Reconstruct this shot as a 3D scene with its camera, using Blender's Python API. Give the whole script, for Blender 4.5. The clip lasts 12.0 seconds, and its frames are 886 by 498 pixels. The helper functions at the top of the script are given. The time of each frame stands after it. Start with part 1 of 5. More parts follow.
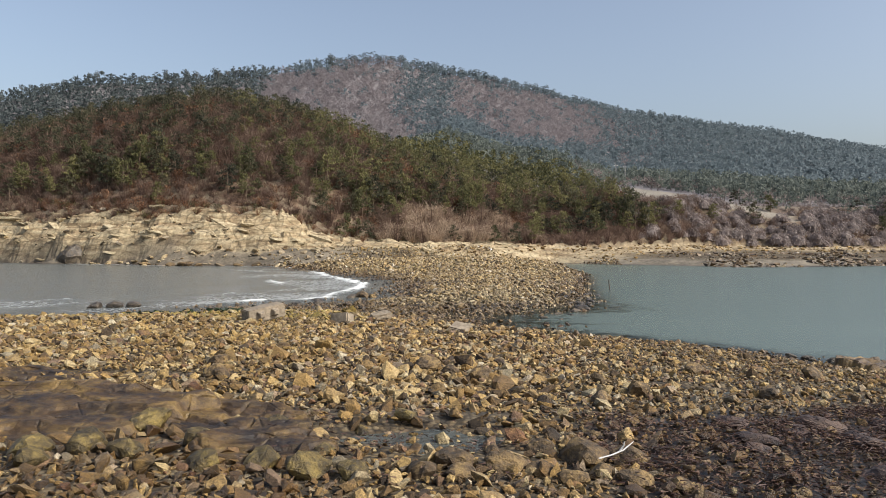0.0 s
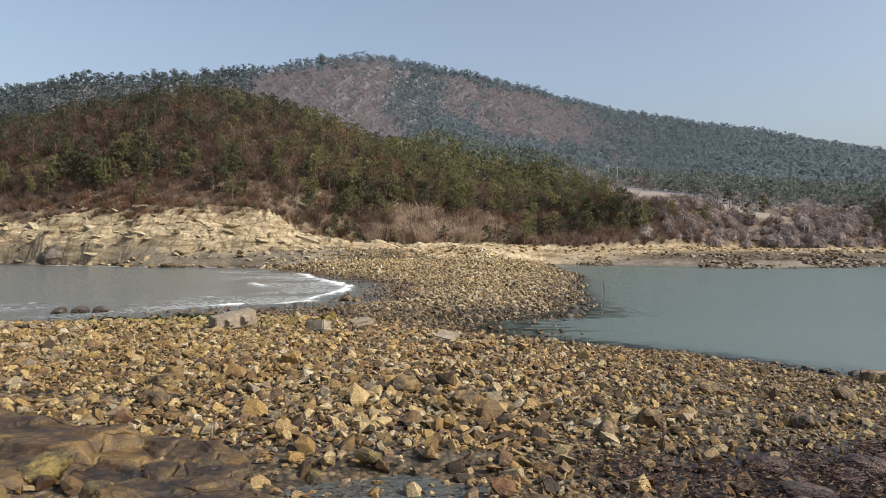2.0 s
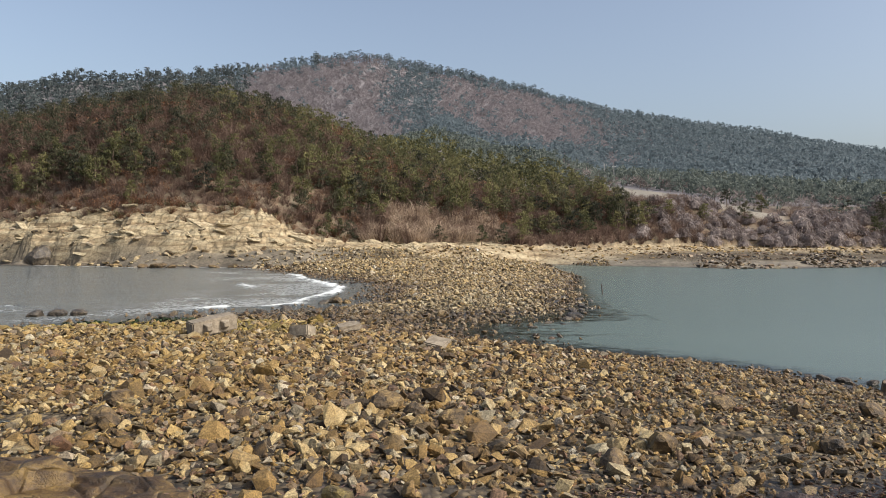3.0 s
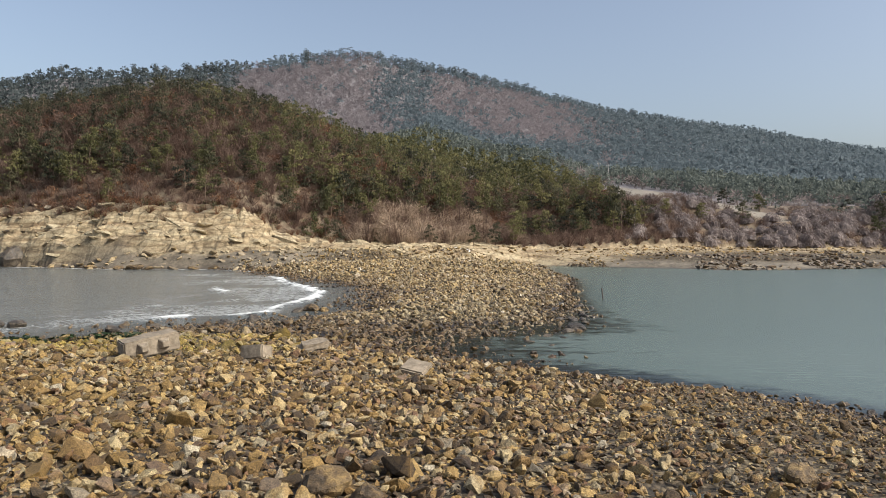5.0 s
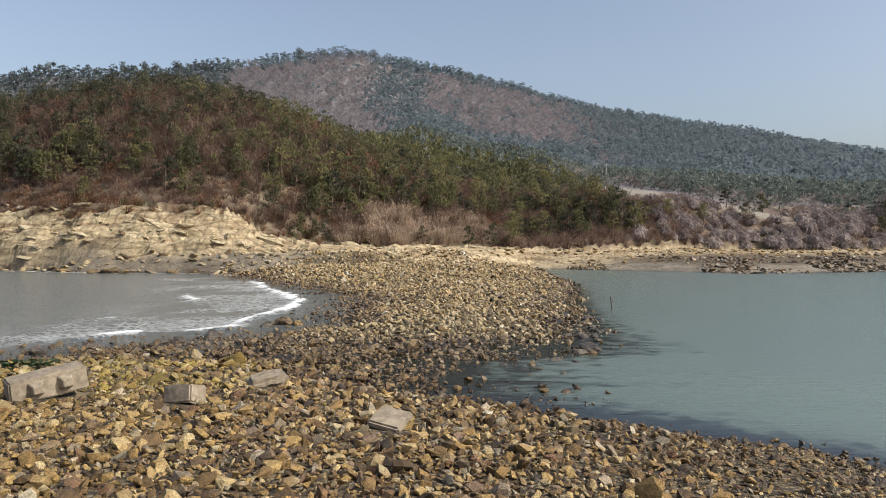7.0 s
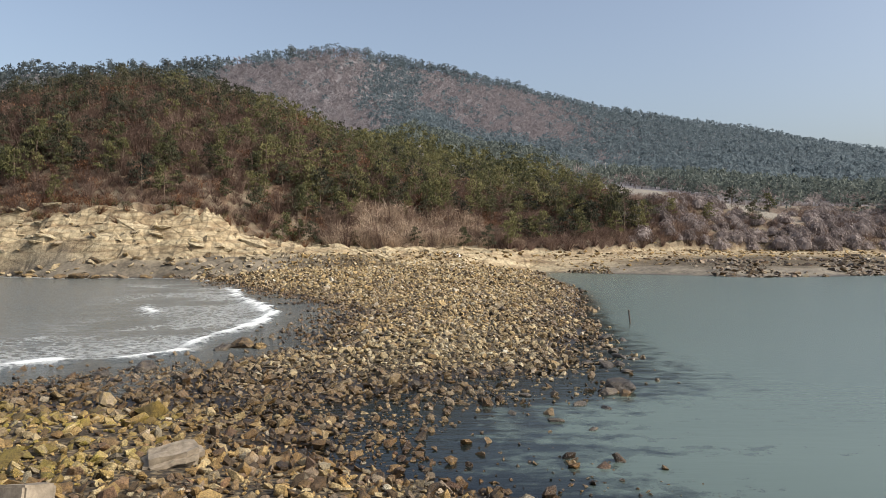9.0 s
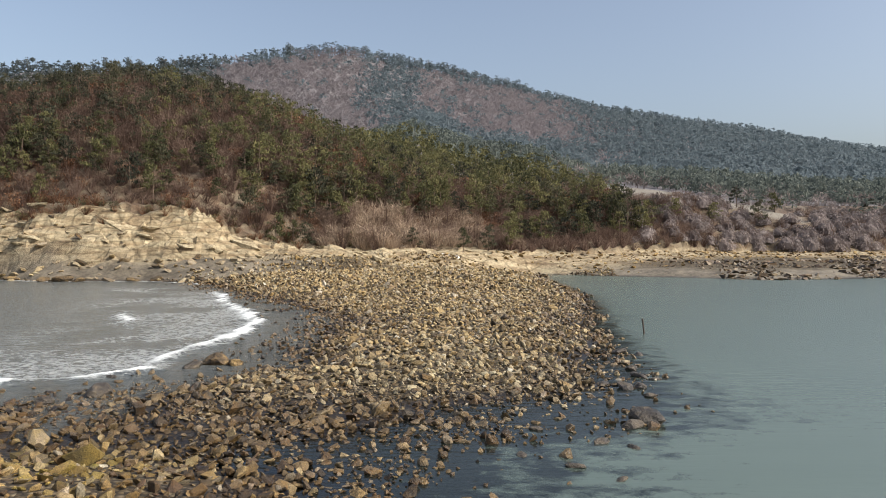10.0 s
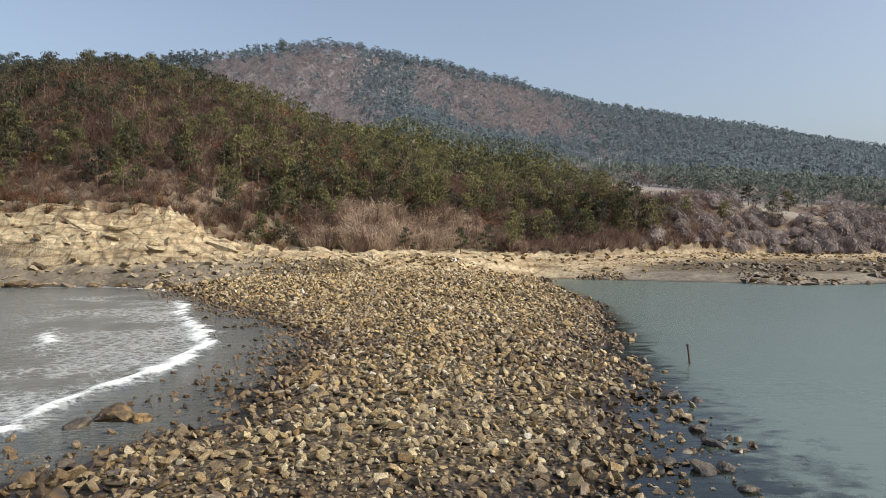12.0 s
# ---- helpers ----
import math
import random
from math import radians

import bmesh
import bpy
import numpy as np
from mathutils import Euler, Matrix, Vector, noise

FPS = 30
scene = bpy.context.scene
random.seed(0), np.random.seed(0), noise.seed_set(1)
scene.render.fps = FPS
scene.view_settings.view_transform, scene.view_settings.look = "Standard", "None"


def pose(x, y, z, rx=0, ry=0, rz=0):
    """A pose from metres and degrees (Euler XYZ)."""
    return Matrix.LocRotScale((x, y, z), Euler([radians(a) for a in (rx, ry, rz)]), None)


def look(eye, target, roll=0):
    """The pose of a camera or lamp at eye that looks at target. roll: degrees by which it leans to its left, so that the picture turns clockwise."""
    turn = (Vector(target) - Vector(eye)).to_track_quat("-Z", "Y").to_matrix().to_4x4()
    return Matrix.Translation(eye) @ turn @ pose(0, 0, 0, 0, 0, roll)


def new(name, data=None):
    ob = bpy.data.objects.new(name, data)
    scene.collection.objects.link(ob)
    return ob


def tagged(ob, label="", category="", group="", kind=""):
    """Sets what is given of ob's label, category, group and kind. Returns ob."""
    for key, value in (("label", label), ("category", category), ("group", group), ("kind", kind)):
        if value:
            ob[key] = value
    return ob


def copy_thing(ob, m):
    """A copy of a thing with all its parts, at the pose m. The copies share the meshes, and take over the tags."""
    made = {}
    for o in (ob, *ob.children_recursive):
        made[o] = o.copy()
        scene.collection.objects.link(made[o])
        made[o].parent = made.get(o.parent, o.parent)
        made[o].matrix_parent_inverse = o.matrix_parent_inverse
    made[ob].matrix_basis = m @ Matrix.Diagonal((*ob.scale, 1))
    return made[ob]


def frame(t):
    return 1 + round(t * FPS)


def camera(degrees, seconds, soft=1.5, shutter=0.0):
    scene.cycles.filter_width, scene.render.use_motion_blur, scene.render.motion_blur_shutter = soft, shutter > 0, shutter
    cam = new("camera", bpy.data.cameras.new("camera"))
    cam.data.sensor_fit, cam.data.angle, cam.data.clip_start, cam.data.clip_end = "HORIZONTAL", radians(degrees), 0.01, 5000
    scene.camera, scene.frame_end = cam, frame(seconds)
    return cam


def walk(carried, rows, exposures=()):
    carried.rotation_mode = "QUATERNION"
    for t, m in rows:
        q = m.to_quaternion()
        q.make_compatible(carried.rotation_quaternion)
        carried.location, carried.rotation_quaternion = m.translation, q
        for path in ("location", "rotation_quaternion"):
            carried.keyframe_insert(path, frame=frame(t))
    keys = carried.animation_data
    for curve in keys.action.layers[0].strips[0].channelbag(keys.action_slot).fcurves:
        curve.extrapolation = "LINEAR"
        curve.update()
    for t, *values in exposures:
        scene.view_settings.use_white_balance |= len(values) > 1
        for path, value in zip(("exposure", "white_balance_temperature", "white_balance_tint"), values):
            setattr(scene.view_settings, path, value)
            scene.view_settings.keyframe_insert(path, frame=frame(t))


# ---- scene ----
cam = camera(62.2, 12.0, soft=0.9)
PATH = [
    (0, (-0.065, 1.086, 4.009), (-0.144, 3.084, 3.982), 0.2),
    (0.5, (0.016, 1.597, 4.009), (-0.058, 3.596, 3.983), 0.2),
    (1, (0.042, 2.176, 4.022), (-0.026, 4.174, 3.996), 0.2),
    (1.5, (0.081, 2.799, 4.023), (0.018, 4.798, 3.998), 0.2),
    (2, (0.121, 3.428, 4.02), (0.064, 5.427, 3.995), 0.2),
    (2.5, (0.169, 4.176, 4.034), (0.118, 6.175, 4.008), 0.2),
    (3, (0.249, 4.965, 4.042), (0.203, 6.964, 4.016), 0.2),
    (5, (0.499, 9.188, 4.15), (0.473, 11.187, 4.123), 0.2),
    (5.5, (0.543, 10.383, 4.187), (0.521, 12.383, 4.161), 0.2),
    (6, (0.592, 11.631, 4.201), (0.574, 13.631, 4.176), 0.2),
    (6.5, (0.635, 12.978, 4.259), (0.62, 14.978, 4.234), 0.2),
    (7, (0.666, 14.303, 4.301), (0.653, 16.303, 4.276), 0.2),
    (7.5, (0.675, 15.832, 4.355), (0.666, 17.832, 4.33), 0.2),
    (9.5, (0.832, 22.037, 4.589), (0.833, 24.037, 4.565), 0.1),
    (10, (0.869, 23.685, 4.673), (0.871, 25.685, 4.649), 0.1),
    (10.5, (0.933, 25.517, 4.751), (0.937, 27.517, 4.727), 0.1),
    (11, (0.982, 27.369, 4.804), (0.987, 29.369, 4.78), 0.1),
    (11.5, (1.053, 29.446, 4.836), (1.06, 31.446, 4.811), 0.1),
    (12, (1.106, 31.49, 4.86), (1.115, 33.49, 4.835), 0.1),
]
walk(cam, [(t, look(eye, target, roll)) for t, eye, target, roll in PATH])

# ---- world, sun, exposure ----
SUN_TO = Vector((0.80, -0.30, 0.68)).normalized()
world = bpy.data.worlds.new("world")
scene.world = world
world.use_nodes = True
wn = world.node_tree.nodes
wl = world.node_tree.links
sky = wn.new("ShaderNodeTexSky")
sky.sky_type = 'NISHITA'
sky.sun_disc = False
sky.sun_elevation = math.asin(SUN_TO.z)
sky.sun_rotation = math.atan2(SUN_TO.x, SUN_TO.y)
sky.air_density, sky.dust_density, sky.ozone_density = 1.0, 4.0, 2.0
wn["Background"].inputs["Strength"].default_value = 0.15
haze = wn.new("ShaderNodeHueSaturation")
haze.inputs["Saturation"].default_value, haze.inputs["Value"].default_value = 0.80, 1.0
wl.new(sky.outputs[0], haze.inputs["Color"])
wl.new(haze.outputs[0], wn["Background"].inputs["Color"])
sun = new("sun", bpy.data.lights.new("sun", 'SUN'))
sun.data.energy, sun.data.angle, sun.data.color = 4.0, radians(0.6), (1.0, 0.965, 0.90)
sun.matrix_world = look(SUN_TO * 50, (0, 0, 0))
scene.view_settings.exposure = 0.26

rng = np.random.default_rng(7)


# ---- numeric helpers ----
def smooth(a, b, v):
    t = np.clip((v - a) / (b - a), 0, 1)
    return t * t * (3 - 2 * t)


CELL = np.random.default_rng(9).random((64, 64, 4))


def blocks(x, y):
    """Broken rock: every cell of a jittered net has its own height and tilt."""
    xi, yi = np.floor(x).astype(int), np.floor(y).astype(int)
    best, out = np.full(x.shape, 9.0), np.zeros(x.shape)
    for i in (-1, 0, 1):
        for j in (-1, 0, 1):
            c = CELL[(xi + i) % 64, (yi + j) % 64]
            dx, dy = x - xi - i - 0.15 - 0.7 * c[..., 0], y - yi - j - 0.15 - 0.7 * c[..., 1]
            d = np.abs(dx) * 0.9 + np.abs(dy)
            out = np.where(d < best, c[..., 2] - 0.5 + 0.8 * (c[..., 3] - 0.5) * dx + 0.35 * dy, out)
            best = np.minimum(best, d)
    return out


LATTICE = np.random.default_rng(3).random((256, 256))


def vnoise(x, y):
    xi, yi = np.floor(x).astype(int), np.floor(y).astype(int)
    fx, fy = x - xi, y - yi
    fx, fy = fx * fx * (3 - 2 * fx), fy * fy * (3 - 2 * fy)
    g = lambda i, j: LATTICE[(xi + i) % 256, (yi + j) % 256]
    return (g(0, 0) * (1 - fx) + g(1, 0) * fx) * (1 - fy) + (g(0, 1) * (1 - fx) + g(1, 1) * fx) * fy


def fbm(x, y, octaves=4):
    total, amp, norm = 0.0, 1.0, 0.0
    for k in range(octaves):
        total = total + amp * vnoise(x * 2 ** k + 17.3 * k, y * 2 ** k + 5.1 * k)
        norm += amp
        amp *= 0.5
    return total / norm - 0.5


def tab(v, pairs):
    return np.interp(v, [p[0] for p in pairs], [p[1] for p in pairs])


# ---- the lie of the land ----
LEFT_EDGE = ((20, -75), (30, -42), (34, -24), (36, -18.5), (38, -15.5), (39.8, -13.8), (43.2, -11.2), (46, -9), (48, -7.6), (51, -6), (57, -5.8), (66, -6.2),
             (74, -9.5), (83, -13), (93, -18.5), (104, -26))
RIGHT_EDGE = ((18, 18), (23, 12.6), (25.7, 10.8), (28.2, 9.3), (30.2, 6.9), (32.3, 3.8), (34.0, 0.6), (35.4, -1.1), (37, -1.2), (38.6, -0.9), (39.9, -0.6),
              (40.8, 0.6), (41.8, 2.6), (43.4, 4.0), (46, 4.8), (48.3, 5.4), (51, 6.2), (54.7, 7.1), (67.8, 9.4), (78, 11.2), (88, 12.4), (110, 12.8), (126, 14))
FAR_EDGE = ((-400, 150), (-120, 122), (-75, 116), (-55, 110.5), (-43, 106), (-33, 107), (-26, 104), (13.7, 126), (22.7, 121),
            (33, 117), (39, 112), (48, 114), (60, 119), (72, 126), (120, 135), (400, 170))
FOOT = ((-400, 160), (-120, 121), (-75, 115), (-55, 111.5), (-41, 110.2), (-30, 111), (-20, 114), (-8, 118.5), (3, 124), (25, 138), (33, 144.5), (46, 152), (60, 157), (72, 157), (120, 166), (400, 200))
FOOT_Z = ((-60, 2.2), (-20, 2.2), (-5, 2.6), (30, 2.7), (80, 2.6))
CLIFF = ((-120, 4.5), (-75, 6.0), (-50, 6.8), (-32, 6.2), (-26, 4.0), (-20, 2.0), (-8, 1.5), (8, 1.4), (25, 2.6), (42, 6.0), (60, 5.4), (120, 5.2))
FRONT = ((-300, 14), (-112, 23), (-85, 29), (-57, 33.5), (-46, 32), (-36, 29.5), (-25, 25.5), (-15, 20.5), (-4.6, 16.8), (8, 13.6), (20, 12.2), (30, 12.5), (40, 12.8), (50, 12.2), (60, 10.8), (70, 9.3), (85, 8.4), (120, 8.0))
# how the ground goes on behind the front crest: it dips behind the hill, and climbs steadily past its flank
BEHIND = ((-60, -0.22), (-34, -0.12), (-20, 0.13), (-8, 0.24), (20, 0.22), (30, 0.2), (45, 0.13), (60, 0.15), (80, 0.18), (120, 0.15), (200, 0.1))
BACK_Y = ((-191, 290), (-159, 310), (-117, 345), (-69, 380), (-18, 420), (55, 440), (228, 415), (400, 400))
BACK_Z = ((-420, 24), (-250, 52), (-191, 59), (-175, 65), (-159, 70.5), (-130, 76), (-117, 78.5), (-89, 87.5), (-69, 94.5), (-47, 99), (-18, 98.5),
          (21, 93), (55, 86.5), (88, 77), (135, 68.5), (171, 63.5), (194, 57), (228, 51.5), (330, 36), (600, 5))
CREST_Y = 168.0
FIELD_FRONT = ((38, 190), (44, 182), (50, 177), (57, 172), (66, 167), (74, 163))
FIELD_BACK = ((38, 236), (44, 230), (50, 214), (58, 192), (66, 178), (74, 168))
BASINS = ((-1.0, 12.9, 1.6, 1.0), (5.0, 17.5, 1.3, 0.5), (3.9, 19.4, 0.8, 0.3), (-8.2, 17.6, 2.2, 0.5))


def near_d(x, y):
    """How far a point lies inside the stony bar and the near shore (negative: in the water)."""
    l = x - tab(y, LEFT_EDGE)
    r = tab(y, RIGHT_EDGE) - x
    # the windward side shelves off gently; the near edges run slantwise, so the distance across is shorter
    l = l - 1.5 * smooth(42, 50, y) * smooth(82, 70, y)
    l = l * np.where(y < 48, 0.62, 0.93)
    r = r * np.where(y < 36.5, 0.66, 0.9)
    return np.minimum(l, r)


def neck(x, y):
    """The low saddle of the bar, which the tide floods."""
    return np.exp(-((y - 41.8) / 4.3) ** 4) * smooth(-13, -8, x) * (0.86 + 0.14 * smooth(-2, 2, x))


def channel(x, y):
    """A narrow channel behind the tide line."""
    return smooth(1.0, 0.4, np.abs(y - 36.0 - 0.03 * (x + 14) - 0.8 * fbm(x * 0.3, x * 0, 2)) / 0.75) * smooth(-10.6, -12.2, x) * smooth(-26, -22, x)


def land(x, y):
    """Height of the ground, and masks for the bare cliff and the wooded soil."""
    d1 = near_d(x, y)
    d2 = y - tab(x, FAR_EDGE)
    d = np.where(y < 100, d1, np.maximum(d2, np.where(y < 130, d1, -99)))
    d = np.where((y >= 96) & (y < 100), np.maximum(d1, d2), d)
    n1 = fbm(x * 0.55, y * 0.55, 4)
    n2 = fbm(x * 0.13 + 40, y * 0.13, 3)
    wobble = d + 2.2 * n1 + 1.2 * n2
    z = np.where(wobble > 0, 0.75 * (1 - np.exp(-np.maximum(wobble, 0) * 0.16)), np.maximum(wobble * 0.075, -1.6))
    # the bar is low where the pools lie, and the near shore rises towards the eye
    z = z * (1 - 0.85 * neck(x, y) * (z > 0)) - 0.095 * neck(x, y) + 0.25 * smooth(30, 14, y) * (wobble > 0) + 0.35 * smooth(75, 100, y) * smooth(0, 6, wobble)
    z = z + 0.12 * n1 * (wobble > 0.5)
    # far shore
    foot, fz = tab(x, FOOT), tab(x, FOOT_Z)
    s = y - foot - 3.0 * fbm(x * 0.12, y * 0.02, 3)
    edge = tab(x, FAR_EDGE)
    beach = fz * np.clip((y - edge) / np.maximum(foot - edge, 4), 0, 1) ** 0.8 + 0.5 * fbm(x * 0.3, y * 0.45, 2)
    far = smooth(-1, 3, d2) * (y > 95)
    z = z * (1 - far) + np.maximum(beach, z * 0.7) * far
    ch = tab(x, CLIFF)
    run = np.where(x < 0, 7.5, 9.0)
    bare_to = tab(x, ((-30, 0.95), (-15, 0.9), (-4, 0.55), (20, 0.15), (120, 0.1)))
    up = np.clip(s / run, 0, 1)
    # beds that dip to the right break the face into ledges
    beds = up * 4.5 - 0.13 * x + 1.5 * fbm(x * 0.11, y * 0.2, 3)
    tread = beds - np.floor(beds)
    ledges = 0.24 * (smooth(0.0, 0.22, tread) - tread) + 0.16 * fbm(x * 0.09 + 0.1 * y, y * 0.12, 3)
    rough = smooth(-0.5, 0.1, s / run) * (1 - smooth(0.9, 1.3, s / run)) * smooth(20, -8, x) * (y > 100)
    z = np.where(s > 0, z * (1 - smooth(0, 1, s)) + (fz + ch * np.clip(up + ledges * smooth(0, 0.15, up), 0, 1.05)) * smooth(0, 1, s), z)
    z = z + rough * (0.9 * blocks(x * 0.24 + 0.15 * y, y * 0.5 - 0.1 * x) + 0.6 * blocks(x * 0.5 + 0.2 * y + 7, y * 0.8 - 0.15 * x))
    top = fz + ch
    crest_h = np.maximum(tab(x, FRONT), top)
    t = np.clip((s - run) / np.maximum(CREST_Y - foot - run, 6), 0, 1)
    hill = top + (crest_h - top) * (1 - (1 - t) ** 2)
    drop = np.maximum(y - CREST_Y, 0)
    hill = hill + tab(x, BEHIND) * np.minimum(drop, tab(x, ((-30, 40), (-8, 165), (30, 150), (60, 90), (120, 60))))
    by, bz = tab(x, BACK_Y), tab(x, BACK_Z)
    zv = 14.0 - 2.0 * smooth(-20, 20, x)
    tb = np.clip((y - 183) / (by - 183), 0, 1)
    back = zv + (bz - zv) * tb ** (1.25 + 0.35 * smooth(-110, -10, x)) - 0.25 * np.maximum(y - by, 0)
    beyond = np.where(y > 175, np.maximum(hill, back), hill)
    beyond = beyond + 2.2 * fbm(x * 0.035, y * 0.035, 4) * smooth(0, 40, s - run)
    beyond = np.maximum(beyond, 1.0)
    soil = smooth(bare_to - 0.2, bare_to + 0.15, s / run + 1.1 * np.minimum(bare_to, 0.9) * fbm(x * 0.16, y * 0.16, 4))
    z = np.where(s > run, beyond, z)
    cliff = smooth(-0.8 - 16 * smooth(-15, 15, x), 1.4 - 7 * smooth(-15, 15, x), s + 3 * fbm(x * 0.2, y * 0.3, 3)) * (1 - soil)
    # shallow basins on the near flat
    for bx, by_, rx, ry in BASINS:
        q = np.sqrt(((x - bx) / rx) ** 2 + ((y - by_) / ry) ** 2) + 0.9 * fbm(x * 0.8, y * 0.8, 3)
        z = z - 0.16 * smooth(1.15, 0.6, q)
    z = z - 0.75 * channel(x, y)
    # rising ground behind the eye
    z = z + 0.08 * np.maximum(4 - y, 0) * (y > -60) + 5 * (y <= -60)
    return z, cliff, soil


def height(x, y):
    return land(np.asarray(x, float), np.asarray(y, float))[0]


def inland(px, py):
    """How far behind the foot of the slope, as a share of the cliff's run."""
    run = np.where(px < 0, 7.5, 9.0)
    return (py - tab(px, FOOT) - 3.0 * fbm(px * 0.12, py * 0.02, 3)) / run


def inside_field(px, py):
    """The ploughed field on the terrace."""
    return smooth(39, 42, px) * smooth(73, 70, px) * smooth(-1, 1, py - tab(px, FIELD_FRONT)) * smooth(1.5, -1.5, py - tab(px, FIELD_BACK))


# ---- mesh helpers ----
def mesh_from(name, verts, tris, attrs=(), flat=True):
    """A mesh from arrays: vertices (n, 3), faces (m, k), and point attributes (name, values)."""
    me = bpy.data.meshes.new(name)
    verts = np.ascontiguousarray(verts, dtype=np.float32)
    tris = np.ascontiguousarray(tris, dtype=np.int32)
    k = tris.shape[1]
    me.vertices.add(len(verts))
    me.vertices.foreach_set("co", verts.ravel())
    me.loops.add(tris.size)
    me.loops.foreach_set("vertex_index", tris.ravel())
    me.polygons.add(len(tris))
    me.polygons.foreach_set("loop_start", np.arange(0, tris.size, k, dtype=np.int32))
    me.polygons.foreach_set("use_smooth", np.full(len(tris), not flat))
    for key, values in attrs:
        me.attributes.new(key, 'FLOAT', 'POINT').data.foreach_set("value", np.ascontiguousarray(values, dtype=np.float32))
    me.update(calc_edges=True)
    return me


def thing(name, me, material, label="", category="", group="", kind=""):
    ob = new(name, me)
    ob.data.materials.append(material)
    return tagged(ob, label, category, group, kind)


def part(name, bm, material, parent, label=""):
    me = bm
    if isinstance(bm, bmesh.types.BMesh):
        me = bpy.data.meshes.new(name)
        bm.to_mesh(me)
        bm.free()
    ob = new(name, me)
    if not me.materials:
        me.materials.append(material)
    ob.parent = parent
    return tagged(ob, label)


def holder(name, m, label, category, group="", kind=""):
    ob = new(name)
    ob.empty_display_size = 0.2
    ob.matrix_world = m
    return tagged(ob, label, category, group, kind)


def rotations(n, tilt=1.0, r=rng):
    """n rotation matrices: any turn about z, then a tilt of some share of a full tumble."""
    a = r.random(n) * 2 * np.pi
    b = (r.random(n) - 0.5) * np.pi * tilt
    c = (r.random(n) - 0.5) * np.pi * tilt
    ca, sa, cb, sb, cc, sc = np.cos(a), np.sin(a), np.cos(b), np.sin(b), np.cos(c), np.sin(c)
    z, o = np.zeros(n), np.ones(n)
    rz = np.stack([ca, -sa, z, sa, ca, z, z, z, o], 1).reshape(n, 3, 3)
    rx = np.stack([o, z, z, z, cb, -sb, z, sb, cb], 1).reshape(n, 3, 3)
    ry = np.stack([cc, z, sc, z, o, z, -sc, z, cc], 1).reshape(n, 3, 3)
    return rz @ rx @ ry


def strew(variants, which, place, turn, size):
    """Copies of the variants (verts, tris), joined: returns vertices, faces and for each vertex its copy's number."""
    vs, fs, ids, base = [], [], [], 0
    for k, (v, f) in enumerate(variants):
        pick = np.nonzero(which == k)[0]
        if not len(pick):
            continue
        p = np.einsum('nij,nvj->nvi', turn[pick], v[None] * size[pick][:, None, :]) + place[pick][:, None, :]
        vs.append(p.reshape(-1, 3))
        fs.append((f[None] + (base + np.arange(len(pick)) * len(v))[:, None, None]).reshape(-1, f.shape[1]))
        ids.append(np.repeat(pick, len(v)))
        base += len(pick) * len(v)
    return np.concatenate(vs), np.concatenate(fs), np.concatenate(ids)


def hull_stone(r, points, boxy=0.5):
    """An angular broken stone about 1 across: the hull of points pressed towards a box."""
    p = r.normal(size=(points, 3))
    p /= np.linalg.norm(p, axis=1)[:, None]
    q = p / np.abs(p).max(1)[:, None]
    p = (p * (1 - boxy) + q * boxy * 0.86) * (0.38 + 0.15 * r.random((points, 1)))
    bm = bmesh.new()
    for c in p:
        bm.verts.new(c)
    out = bmesh.ops.convex_hull(bm, input=bm.verts)
    bmesh.ops.delete(bm, geom=[g for g in out["geom_interior"] if isinstance(g, bmesh.types.BMVert)], context='VERTS')
    bmesh.ops.triangulate(bm, faces=bm.faces)
    bm.verts.index_update()
    v = np.array([c.co[:] for c in bm.verts])
    f = np.array([[c.index for c in g.verts] for g in bm.faces])
    bm.free()
    return v, f


